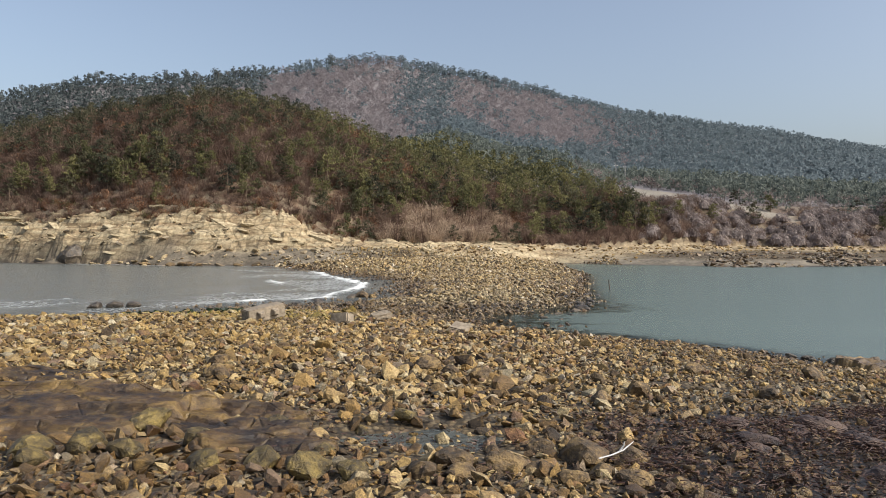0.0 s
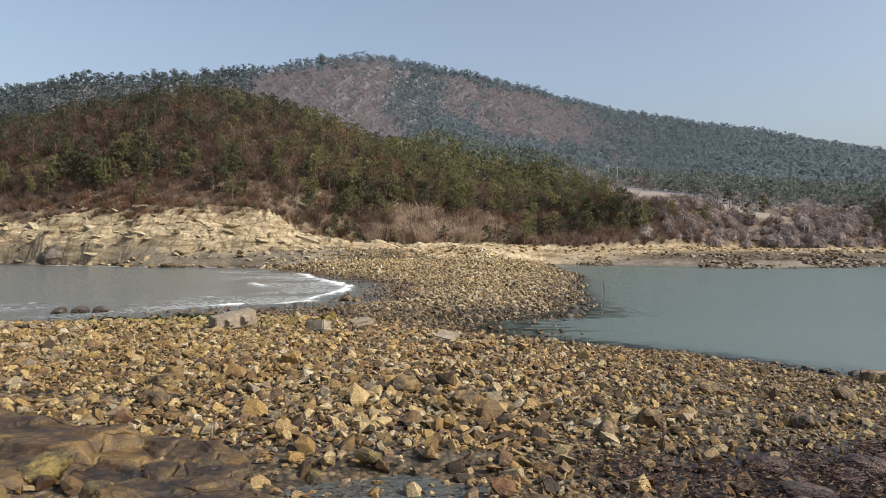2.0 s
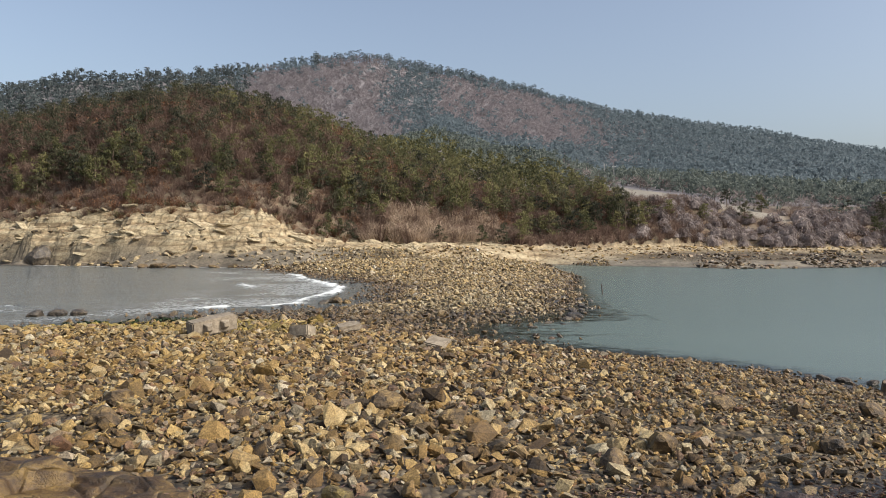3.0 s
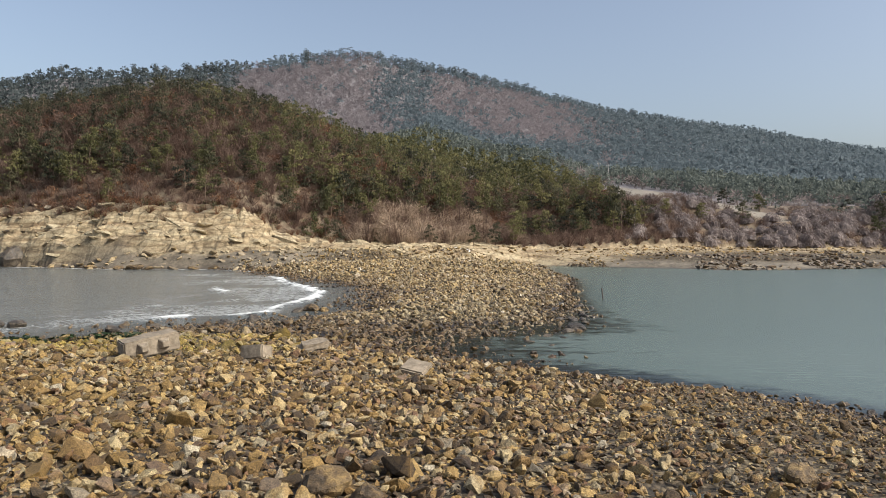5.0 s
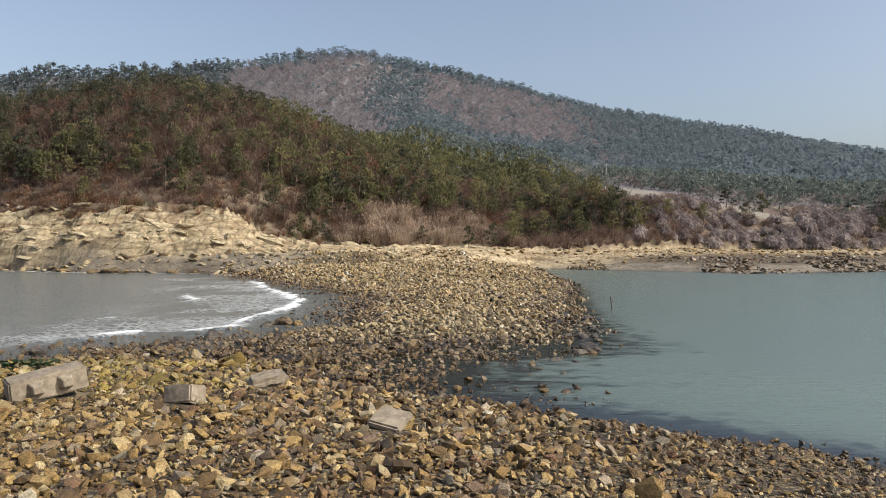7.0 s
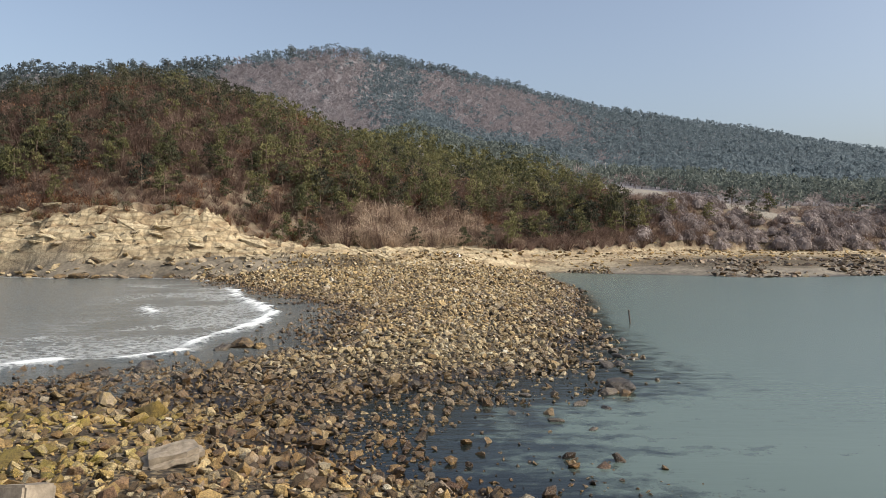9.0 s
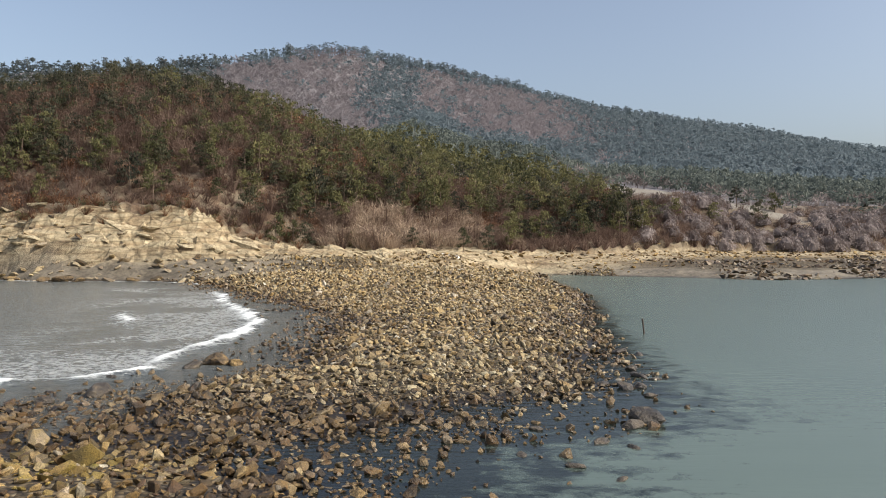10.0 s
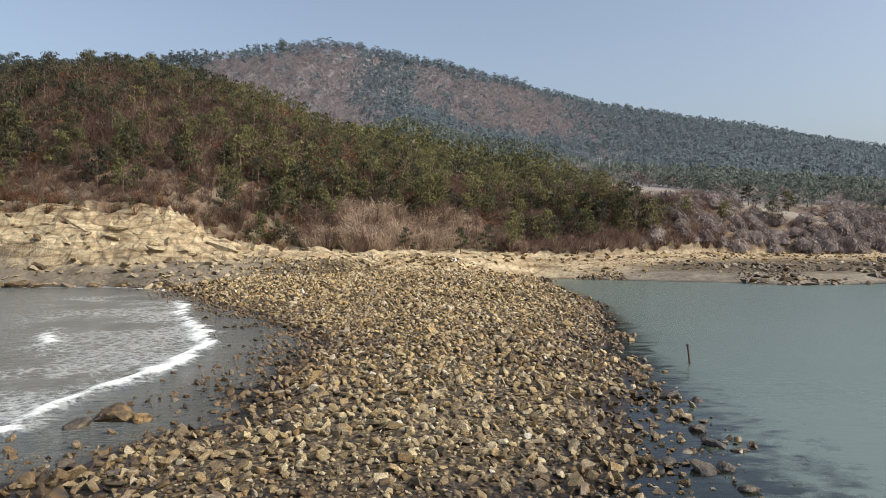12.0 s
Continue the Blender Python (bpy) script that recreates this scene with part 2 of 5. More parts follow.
# ---- materials ----
class Nodes:
    """Short ways to write a node material."""

    def __init__(self, name):
        self.mat = bpy.data.materials.new(name)
        self.mat.use_nodes = True
        self.tree = self.mat.node_tree
        self.bsdf = self.tree.nodes["Principled BSDF"]
        self.out = self.tree.nodes["Material Output"]

    def add(self, kind, **given):
        node = self.tree.nodes.new(kind)
        for key, value in given.items():
            setattr(node, key, value)
        return node

    def link(self, a, b):
        self.tree.links.new(a, b)

    def attr(self, key):
        return self.add("ShaderNodeAttribute", attribute_name=key).outputs["Fac"]

    def coords(self, scale=(1, 1, 1), kind="Object"):
        tc, mp = self.add("ShaderNodeTexCoord"), self.add("ShaderNodeMapping")
        mp.inputs["Scale"].default_value = scale
        self.link(tc.outputs[kind], mp.inputs["Vector"])
        return mp.outputs[0]

    def world_place(self, scale=(1, 1, 1)):
        geo, mp = self.add("ShaderNodeNewGeometry"), self.add("ShaderNodeMapping")
        mp.inputs["Scale"].default_value = scale
        self.link(geo.outputs["Position"], mp.inputs["Vector"])
        return mp.outputs[0]

    def noise(self, scale, detail=4.0, rough=0.6, vector=None):
        n = self.add("ShaderNodeTexNoise")
        n.inputs["Scale"].default_value, n.inputs["Detail"].default_value, n.inputs["Roughness"].default_value = scale, detail, rough
        if vector is not None:
            self.link(vector, n.inputs["Vector"])
        return n.outputs["Fac"]

    def ramp(self, fac, stops, mode="LINEAR"):
        r = self.add("ShaderNodeValToRGB")
        r.color_ramp.interpolation = mode
        while len(r.color_ramp.elements) < len(stops):
            r.color_ramp.elements.new(0.5)
        for e, (at, col) in zip(r.color_ramp.elements, stops):
            e.position = at
            e.color = (*col, 1) if len(col) == 3 else col
        self.link(fac, r.inputs[0])
        return r.outputs[0]

    def mix(self, fac, a, b, mode="MIX"):
        m = self.add("ShaderNodeMix", data_type="RGBA", blend_type=mode)
        for sock, value in ((m.inputs[0], fac), (m.inputs[6], a), (m.inputs[7], b)):
            if isinstance(value, (int, float)):
                sock.default_value = value if sock.type == 'VALUE' else (value, value, value, 1)
            elif isinstance(value, tuple):
                sock.default_value = (*value, 1)
            else:
                self.link(value, sock)
        return m.outputs[2]

    def maths(self, op, a, b=0.0, clamp=False):
        m = self.add("ShaderNodeMath", operation=op, use_clamp=clamp)
        for sock, value in zip(m.inputs, (a, b)):
            if isinstance(value, (int, float)):
                sock.default_value = value
            else:
                self.link(value, sock)
        return m.outputs[0]

    def bump(self, fac, strength, distance):
        b = self.add("ShaderNodeBump")
        b.inputs["Strength"].default_value, b.inputs["Distance"].default_value = strength, distance
        self.link(fac, b.inputs["Height"])
        self.link(b.outputs[0], self.bsdf.inputs["Normal"])

    def finish(self, colour, rough, metal=0.0):
        for key, value in (("Base Color", colour), ("Roughness", rough), ("Metallic", metal)):
            if isinstance(value, (int, float)):
                self.bsdf.inputs[key].default_value = value
            elif isinstance(value, tuple):
                self.bsdf.inputs[key].default_value = (*value, 1)
            else:
                self.link(value, self.bsdf.inputs[key])
        return self.mat


def stone_material():
    n = Nodes("stone")
    info = n.add("ShaderNodeObjectInfo")
    rnd = n.maths("FRACT", n.maths("ADD", n.attr("rnd"), info.outputs["Random"]))
    warm = n.ramp(rnd, [(0.0, (0.040, 0.027, 0.015)), (0.21, (0.125, 0.077, 0.034)), (0.37, (0.27, 0.172, 0.060)), (0.52, (0.36, 0.25, 0.102)),
                        (0.70, (0.44, 0.35, 0.195)), (0.82, (0.22, 0.195, 0.145)), (0.93, (0.17, 0.085, 0.042)), (1.0, (0.46, 0.41, 0.31))])
    grey = n.ramp(rnd, [(0.0, (0.06, 0.05, 0.034)), (0.16, (0.18, 0.145, 0.085)), (0.42, (0.31, 0.255, 0.15)), (0.7, (0.43, 0.362, 0.225)), (0.93, (0.50, 0.45, 0.32)), (1.0, (0.60, 0.585, 0.52))])
    col = n.mix(n.attr("och"), grey, warm)
    place = n.world_place()
    grain = n.noise(9.0, 5.0, 0.65, place)
    blotch = n.noise(2.6, 3.0, 0.55, place)
    col = n.mix(0.75, col, n.ramp(grain, [(0.28, (0.42, 0.41, 0.38)), (0.72, (1.4, 1.37, 1.3))]), "MULTIPLY")
    col = n.mix(n.maths("MULTIPLY", n.ramp(blotch, [(0.50, (0, 0, 0)), (0.66, (1, 1, 1))]), 0.65), col, (0.25, 0.148, 0.045))
    col = n.mix(n.maths("MULTIPLY", n.attr("moss"), n.ramp(blotch, [(0.35, (0.2, 0.2, 0.2)), (0.6, (1, 1, 1))])), col, (0.235, 0.185, 0.028))
    wet = n.attr("wet")
    col = n.mix(wet, col, n.mix(1.0, col, (0.40, 0.34, 0.28), "MULTIPLY"))
    speck = n.noise(38.0, 4.0, 0.7, place)
    col = n.mix(0.7, col, n.ramp(speck, [(0.36, (0.36, 0.35, 0.33)), (0.64, (1.6, 1.57, 1.52))]), "MULTIPLY")
    n.bump(n.mix(0.4, n.noise(12.0, 6.0, 0.75, place), speck), 1.0, 0.06)
    rough = n.maths("SUBTRACT", 0.88, n.maths("MULTIPLY", wet, 0.58))
    return n.finish(col, rough)


def ground_material():
    n = Nodes("shore_ground")
    place = n.world_place()
    big, mid, fine = n.noise(0.35, 4, 0.6, place), n.noise(2.2, 5, 0.65, place), n.noise(11.0, 5, 0.7, place)
    cells = n.add("ShaderNodeTexVoronoi", feature="F1")
    cells.inputs["Scale"].default_value = 8.5
    n.link(place, cells.inputs["Vector"])
    hue = n.add("ShaderNodeSeparateColor")
    n.link(cells.outputs["Color"], hue.inputs[0])
    grit = n.ramp(hue.outputs[0], [(0.0, (0.03, 0.022, 0.013)), (0.3, (0.095, 0.064, 0.030)), (0.6, (0.16, 0.115, 0.058)), (0.85, (0.22, 0.17, 0.10)), (1.0, (0.085, 0.056, 0.034))])
    gap = n.ramp(cells.outputs["Distance"], [(0.25, (1, 1, 1)), (0.75, (0.2, 0.19, 0.17))])
    grit = n.mix(1.0, grit, gap, "MULTIPLY")
    grit = n.mix(0.6, grit, n.ramp(mid, [(0.3, (0.5, 0.5, 0.5)), (0.7, (1.3, 1.28, 1.25))]), "MULTIPLY")
    # pale broken rock with rusty bands
    band = n.noise(1.0, 5, 0.65, n.world_place((0.22, 0.22, 1.7)))
    rock = n.ramp(band, [(0.22, (0.10, 0.07, 0.04)), (0.38, (0.23, 0.165, 0.095)), (0.50, (0.36, 0.285, 0.175)), (0.62, (0.45, 0.38, 0.25)), (0.8, (0.27, 0.19, 0.10))])
    rock = n.mix(0.85, rock, n.ramp(mid, [(0.3, (0.38, 0.36, 0.33)), (0.7, (1.3, 1.27, 1.22))]), "MULTIPLY")
    split = n.add("ShaderNodeTexVoronoi", feature="DISTANCE_TO_EDGE")
    split.inputs["Scale"].default_value = 0.6
    n.link(n.world_place((0.5, 0.55, 0.9)), split.inputs["Vector"])
    rock = n.mix(0.6, rock, n.ramp(split.outputs["Distance"], [(0.0, (0.25, 0.23, 0.2)), (0.06, (1, 1, 1))]), "MULTIPLY")
    soil = n.ramp(n.mix(0.5, mid, fine), [(0.32, (0.04, 0.026, 0.017)), (0.5, (0.105, 0.064, 0.037)), (0.66, (0.20, 0.13, 0.077))])
    soil = n.mix(n.ramp(big, [(0.45, (0, 0, 0)), (0.58, (1, 1, 1))]), soil, n.ramp(fine, [(0.3, (0.10, 0.075, 0.05)), (0.7, (0.24, 0.19, 0.125))]))
    # far soil pales to grey-mauve, toned like the hazed woods on it
    soil = n.mix(n.attr("far_soil"), soil, n.ramp(mid, [(0.3, (0.155, 0.145, 0.15)), (0.7, (0.20, 0.182, 0.185))]))
    field = n.ramp(mid, [(0.3, (0.19, 0.165, 0.13)), (0.7, (0.255, 0.225, 0.18))])
    mud = n.ramp(n.mix(0.5, mid, big), [(0.40, (0.085, 0.07, 0.05)), (0.5, (0.155, 0.130, 0.095)), (0.6, (0.225, 0.188, 0.135))])
    col = n.mix(n.attr("mud"), grit, mud)
    col = n.mix(n.attr("cliff"), col, rock)
    col = n.mix(n.attr("soil"), col, soil)
    col = n.mix(n.attr("field"), col, field)
    wet = n.attr("wet")
    col = n.mix(wet, col, n.mix(1.0, col, (0.26, 0.24, 0.24), "MULTIPLY"))
    n.bump(n.mix(0.45, n.mix(0.5, mid, fine), gap), 0.7, 0.10)
    return n.finish(col, n.maths("SUBTRACT", 0.92, n.maths("MULTIPLY", wet, 0.55)))


def water_material():
    n = Nodes("sea_water")
    place = n.world_place()
    side = n.attr("open")
    col = n.mix(side, (0.098, 0.127, 0.108), (0.142, 0.150, 0.142))
    drift = n.noise(0.16, 3, 0.6, n.world_place((0.35, 1.0, 1)))
    col = n.mix(0.6, col, n.ramp(drift, [(0.3, (0.86, 0.88, 0.88)), (0.7, (1.1, 1.09, 1.08))]), "MULTIPLY")
    lace = n.add("ShaderNodeTexVoronoi", feature="DISTANCE_TO_EDGE")
    lace.inputs["Scale"].default_value = 1.3
    warp = n.add("ShaderNodeVectorMath", operation="MULTIPLY_ADD")
    swirl = n.add("ShaderNodeTexNoise")
    swirl.inputs["Scale"].default_value, swirl.inputs["Detail"].default_value = 0.9, 5.0
    n.link(place, swirl.inputs["Vector"])
    n.link(swirl.outputs["Color"], warp.inputs[0])
    warp.inputs[1].default_value = (3.0, 3.0, 0)
    n.link(place, warp.inputs[2])
    n.link(warp.outputs[0], lace.inputs["Vector"])
    web = n.ramp(lace.outputs["Distance"], [(0.0, (1, 1, 1)), (0.26, (0, 0, 0))])
    froth = n.noise(3.4, 6, 0.75, place)
    amount = n.attr("foam")
    solid = n.maths("SUBTRACT", n.maths("ADD", amount, froth), 1.0)
    solid = n.maths("MULTIPLY", solid, 3.5, True)
    laced = n.maths("MULTIPLY", n.maths("MULTIPLY", web, amount), n.ramp(froth, [(0.38, (0, 0, 0)), (0.56, (1, 1, 1))]))
    foam = n.maths("MAXIMUM", solid, laced, True)
    col = n.mix(foam, col, (0.82, 0.83, 0.80))
    # chop on the open side, near calm in the lee
    chop = n.noise(1.5, 5, 0.62, n.world_place((0.8, 1.5, 1)))
    ripple = n.noise(2.4, 3, 0.5, n.world_place((0.35, 1.7, 1)))
    small = n.noise(5.5, 3, 0.6, n.world_place((0.7, 1.6, 1)))
    waves = n.mix(side, n.maths("MULTIPLY", ripple, 0.034), n.maths("ADD", chop, n.maths("MULTIPLY", small, 0.3)))
    n.bump(waves, 1.0, 0.34)
    n.bsdf.inputs["IOR"].default_value = 1.33
    n.finish(col, n.maths("ADD", n.maths("MULTIPLY", foam, 0.6), n.mix(side, 0.27, 0.16)))
    # thin water over the stones is clear, deep water is cloudy
    clear = n.add("ShaderNodeBsdfTransparent")
    clear.inputs[0].default_value = (0.36, 0.37, 0.40, 1)
    gloss = n.add("ShaderNodeBsdfGlossy")
    gloss.inputs["Roughness"].default_value = 0.08
    thin, fres = n.add("ShaderNodeMixShader"), n.add("ShaderNodeFresnel")
    fres.inputs["IOR"].default_value = 1.33
    tilt = n.bsdf.inputs["Normal"].links[0].from_socket
    n.link(tilt, gloss.inputs["Normal"])
    n.link(tilt, fres.inputs["Normal"])
    n.link(fres.outputs[0], thin.inputs[0])
    n.link(clear.outputs[0], thin.inputs[1])
    n.link(gloss.outputs[0], thin.inputs[2])
    both = n.add("ShaderNodeMixShader")
    bed = n.noise(1.5, 6, 0.66, n.world_place((0.75, 1.1, 1)))
    weed_bed = n.ramp(n.maths("ADD", n.attr("shoal"), n.maths("MULTIPLY", n.maths("SUBTRACT", bed, 0.5), 1.7)), [(0.36, (0, 0, 0)), (0.70, (1, 1, 1))])
    murk = n.maths("MULTIPLY", n.attr("cloud"), n.maths("SUBTRACT", 1.0, n.maths("MULTIPLY", weed_bed, 0.88)))
    n.link(n.maths("MAXIMUM", murk, foam, True), both.inputs[0])
    n.link(thin.outputs[0], both.inputs[1])
    n.link(n.bsdf.outputs[0], both.inputs[2])
    n.link(both.outputs[0], n.out.inputs["Surface"])
    return n.mat


def leaf_material(name, dark, mid, light, rough=0.75, thin=0.4, even=0.0):
    n = Nodes(name)
    geo, info = n.add("ShaderNodeNewGeometry"), n.add("ShaderNodeObjectInfo")
    rnd = n.maths("FRACT", n.maths("ADD", n.attr("rnd"), info.outputs["Random"]))
    own = n.mix(0.55, geo.outputs["Random Per Island"], rnd)
    col = n.ramp(own, [(0.15, dark), (0.5, mid), (0.88, light)])
    n.finish(col, rough)
    n.bsdf.inputs["Specular IOR Level"].default_value = 0.2
    if even:
        # dense crowns shade like a soft, upward-facing mass rather than like single flakes
        up, mass = n.add("ShaderNodeVectorMath", operation="SCALE"), n.add("ShaderNodeVectorMath", operation="ADD")
        n.link(geo.outputs["Normal"], up.inputs[0])
        up.inputs["Scale"].default_value = 1 - even
        n.link(up.outputs[0], mass.inputs[0])
        mass.inputs[1].default_value = (0.25 * even, -0.35 * even, 0.9 * even)
        n.link(mass.outputs[0], n.bsdf.inputs["Normal"])
    if thin:
        glow, both = n.add("ShaderNodeBsdfTranslucent"), n.add("ShaderNodeMixShader")
        n.link(col, glow.inputs[0])
        both.inputs[0].default_value = thin
        n.link(n.bsdf.outputs[0], both.inputs[1])
        n.link(glow.outputs[0], both.inputs[2])
        n.link(both.outputs[0], n.out.inputs["Surface"])
    return n.mat


def plain_material(name, a, b, scale, rough, relief=0.02, metal=0.0):
    n = Nodes(name)
    f = n.noise(scale, 6, 0.65, n.coords())
    g = n.noise(scale * 0.2, 3, 0.6, n.coords())
    col = n.mix(0.6, n.ramp(f, [(0.3, a), (0.7, b)]), n.ramp(g, [(0.3, (0.6, 0.6, 0.6)), (0.7, (1.25, 1.25, 1.25))]), "MULTIPLY")
    n.bump(f, 0.6, relief)
    return n.finish(col, rough, metal)


def rock_material(name, dark, mid, light, rough, cracks=0.0):
    n = Nodes(name)
    place = n.world_place()
    blotch, grain, speck = n.noise(1.7, 5, 0.65, place), n.noise(8.0, 6, 0.7, place), n.noise(40.0, 3, 0.6, place)
    col = n.ramp(n.mix(0.45, blotch, grain), [(0.40, dark), (0.5, mid), (0.60, light)])
    crack = n.add("ShaderNodeTexVoronoi", feature="DISTANCE_TO_EDGE")
    crack.inputs["Scale"].default_value = 0.8
    n.link(n.world_place((0.7, 1.6, 1.2)), crack.inputs["Vector"])
    bed = n.noise(1.3, 6, 0.7, n.world_place((0.55, 0.8, 1.2)))
    col = n.mix(min(1.0, cracks * 2), col, n.ramp(bed, [(0.40, dark), (0.5, mid), (0.58, light)]))
    line = n.ramp(crack.outputs["Distance"], [(0.0, (0, 0, 0)), (0.02, (1, 1, 1))])
    col = n.mix(cracks * 0.5, col, line, "MULTIPLY")
    col = n.mix(0.6, col, n.ramp(speck, [(0.35, (0.6, 0.6, 0.6)), (0.65, (1.35, 1.35, 1.3))]), "MULTIPLY")
    n.bump(n.mix(0.35 * (cracks > 0), n.mix(0.5, grain, speck), line), 0.9, 0.07)
    return n.finish(col, n.maths("ADD", n.maths("MULTIPLY", grain, 0.4), rough - 0.25, True))


M_STONE, M_GROUND, M_WATER = stone_material(), ground_material(), water_material()
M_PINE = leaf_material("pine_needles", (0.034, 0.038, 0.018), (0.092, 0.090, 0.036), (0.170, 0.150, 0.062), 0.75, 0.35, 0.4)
# darker copy of pine_needles: shade on the hill's left put into colour
M_PINE_SHADED = leaf_material("shaded_pine_needles", (0.018, 0.020, 0.013), (0.044, 0.045, 0.024), (0.085, 0.076, 0.042), 0.75, 0.3, 0.4)
# pale and bluish: distance haze is mixed into these needle colours
M_PINE_HAZED = leaf_material("hazed_pine_needles", (0.116, 0.150, 0.168), (0.145, 0.182, 0.201), (0.178, 0.215, 0.230), 0.75, 0.5, 0.85)
# greyer and bluer than the front hill's needles: some haze in the colour
M_PINE_MID = leaf_material("terrace_pine_needles", (0.074, 0.092, 0.084), (0.124, 0.143, 0.124), (0.176, 0.190, 0.158), 0.75, 0.4, 0.3)
# darkened copy for the dim left side, with some haze in its blue
M_PINE_DIMMED = leaf_material("dimmed_pine_needles", (0.048, 0.060, 0.062), (0.080, 0.096, 0.096), (0.115, 0.130, 0.126), 0.75, 0.4, 0.3)
M_TWIG = leaf_material("bare_brush", (0.24, 0.172, 0.120), (0.42, 0.315, 0.226), (0.56, 0.44, 0.32))
M_HEATH = leaf_material("bare_undergrowth", (0.082, 0.052, 0.040), (0.158, 0.103, 0.078), (0.26, 0.182, 0.140))
M_RUST = leaf_material("withered_leaves", (0.085, 0.040, 0.023), (0.175, 0.086, 0.047), (0.28, 0.155, 0.088))
M_VINE = leaf_material("bare_vines", (0.145, 0.116, 0.107), (0.245, 0.203, 0.188), (0.365, 0.31, 0.284))
# mauve twigs, paled and evened out to stand in for haze
M_MAUVE = leaf_material("bare_oak_twigs", (0.215, 0.190, 0.200), (0.235, 0.208, 0.216), (0.255, 0.225, 0.23), 0.75, 0.5, 0.85)
M_BARK = plain_material("pine_bark", (0.09, 0.06, 0.04), (0.20, 0.14, 0.10), 9, 0.9)
M_CONCRETE = plain_material("weathered_concrete", (0.14, 0.11, 0.076), (0.33, 0.27, 0.195), 7, 0.9)
M_SLATE = rock_material("dark_wet_rock", (0.022, 0.018, 0.014), (0.07, 0.055, 0.04), (0.13, 0.10, 0.065), 0.45)
M_LEDGE = rock_material("rusty_bedrock", (0.012, 0.008, 0.006), (0.066, 0.037, 0.015), (0.205, 0.130, 0.040), 0.55, 0.3)
M_CLIFF = rock_material("cream_cliff_rock", (0.13, 0.09, 0.05), (0.33, 0.265, 0.16), (0.47, 0.40, 0.27), 0.9)
M_SLIMY = rock_material("algae_stained_rock", (0.018, 0.013, 0.006), (0.080, 0.056, 0.018), (0.22, 0.158, 0.046), 0.55)
M_KELP = rock_material("weed_covered_rock", (0.012, 0.007, 0.007), (0.045, 0.026, 0.022), (0.12, 0.075, 0.052), 0.6)
M_BOULDER = rock_material("brown_boulder", (0.026, 0.018, 0.010), (0.10, 0.064, 0.03), (0.25, 0.165, 0.066), 0.75)
M_WEED = leaf_material("wet_seaweed", (0.020, 0.011, 0.010), (0.062, 0.034, 0.028), (0.155, 0.095, 0.066), 0.55, 0.0)
M_ALGAE = leaf_material("green_algae", (0.008, 0.016, 0.007), (0.016, 0.03, 0.012), (0.03, 0.05, 0.02), 0.5, 0.0)
M_WHITE = plain_material("bleached_white", (0.62, 0.60, 0.55), (0.80, 0.79, 0.75), 8, 0.6, 0.005)
M_WOOD = plain_material("dark_wet_wood", (0.03, 0.022, 0.018), (0.09, 0.065, 0.05), 12, 0.7, 0.01)
M_POLE = plain_material("grey_concrete_pole", (0.28, 0.27, 0.25), (0.38, 0.37, 0.35), 6, 0.85, 0.005)


# ---- ground: one sheet ----
def spaced(stops):
    """Grid lines whose spacing follows (position, step) pairs."""
    at, out = stops[0][0], []
    while at < stops[-1][0]:
        out.append(at)
        at += tab(at, stops)
    return np.array(out + [stops[-1][0]])


def sheet(xs, ys):
    gx, gy = np.meshgrid(xs, ys)
    nx, ny = len(xs), len(ys)
    i = np.arange(nx * ny).reshape(ny, nx)
    quads = np.stack([i[:-1, :-1], i[:-1, 1:], i[1:, 1:], i[1:, :-1]], -1).reshape(-1, 4)
    return gx.ravel(), gy.ravel(), quads


XS = spaced(((-3000, 400), (-500, 40), (-150, 4), (-85, 1.0), (-70, 0.65), (-12, 0.7), (14, 0.7), (45, 1.0), (85, 1.5), (240, 6), (600, 50), (3000, 400)))
YS = spaced(((-3000, 400), (-100, 20), (0, 2), (10, 0.65), (36, 0.65), (60, 0.9), (104, 0.9), (112, 0.45), (128, 0.45), (134, 1.0), (165, 1.5), (240, 4), (460, 6), (700, 40), (3000, 400)))
gx, gy, quads = sheet(XS, YS)
gz, gcliff, gsoil = land(gx, gy)
gfield = inside_field(gx, gy)
far_bay = smooth(8, 16, gx) * smooth(-14, -2, gy - tab(gx, FAR_EDGE)) * smooth(10, 4, gy - tab(gx, FAR_EDGE) + 6 * fbm(gx * 0.1, gy * 0.2, 3)) * (gy > 96)
gwet = smooth(0.16, 0.02, gz + 0.1 * fbm(gx, gy, 2)) * (1 - 0.3 * far_bay)
pool = smooth(0.04, 0.16, fbm(gx * 0.3 + 9, gy * 0.7, 4)) * smooth(24, 17, gy) * (gy > 5)
weedy = smooth(1.2, 2.6, gx + 1.5 * fbm(gx * 0.4, gy * 0.4, 3)) * smooth(14.6, 13.0, gy - 0.3 * gx) * (gy > 5)
gwet = np.maximum(gwet, np.maximum(pool * 0.25, weedy))
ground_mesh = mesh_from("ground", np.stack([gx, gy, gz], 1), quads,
               (("cliff", gcliff), ("soil", gsoil), ("far_soil", smooth(165, 200, gy)), ("field", gfield), ("mud", np.clip(far_bay + 0.15 * pool + 0.8 * smooth(-10, -20, gx) * smooth(102, 105, gy), 0, 1)), ("wet", gwet)), flat=False)
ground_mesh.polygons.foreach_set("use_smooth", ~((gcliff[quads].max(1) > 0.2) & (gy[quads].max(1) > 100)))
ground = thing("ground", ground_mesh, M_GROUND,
               "stony tidal shore, pale cliff and leaf-littered wooded hills", "ground", kind="structure")

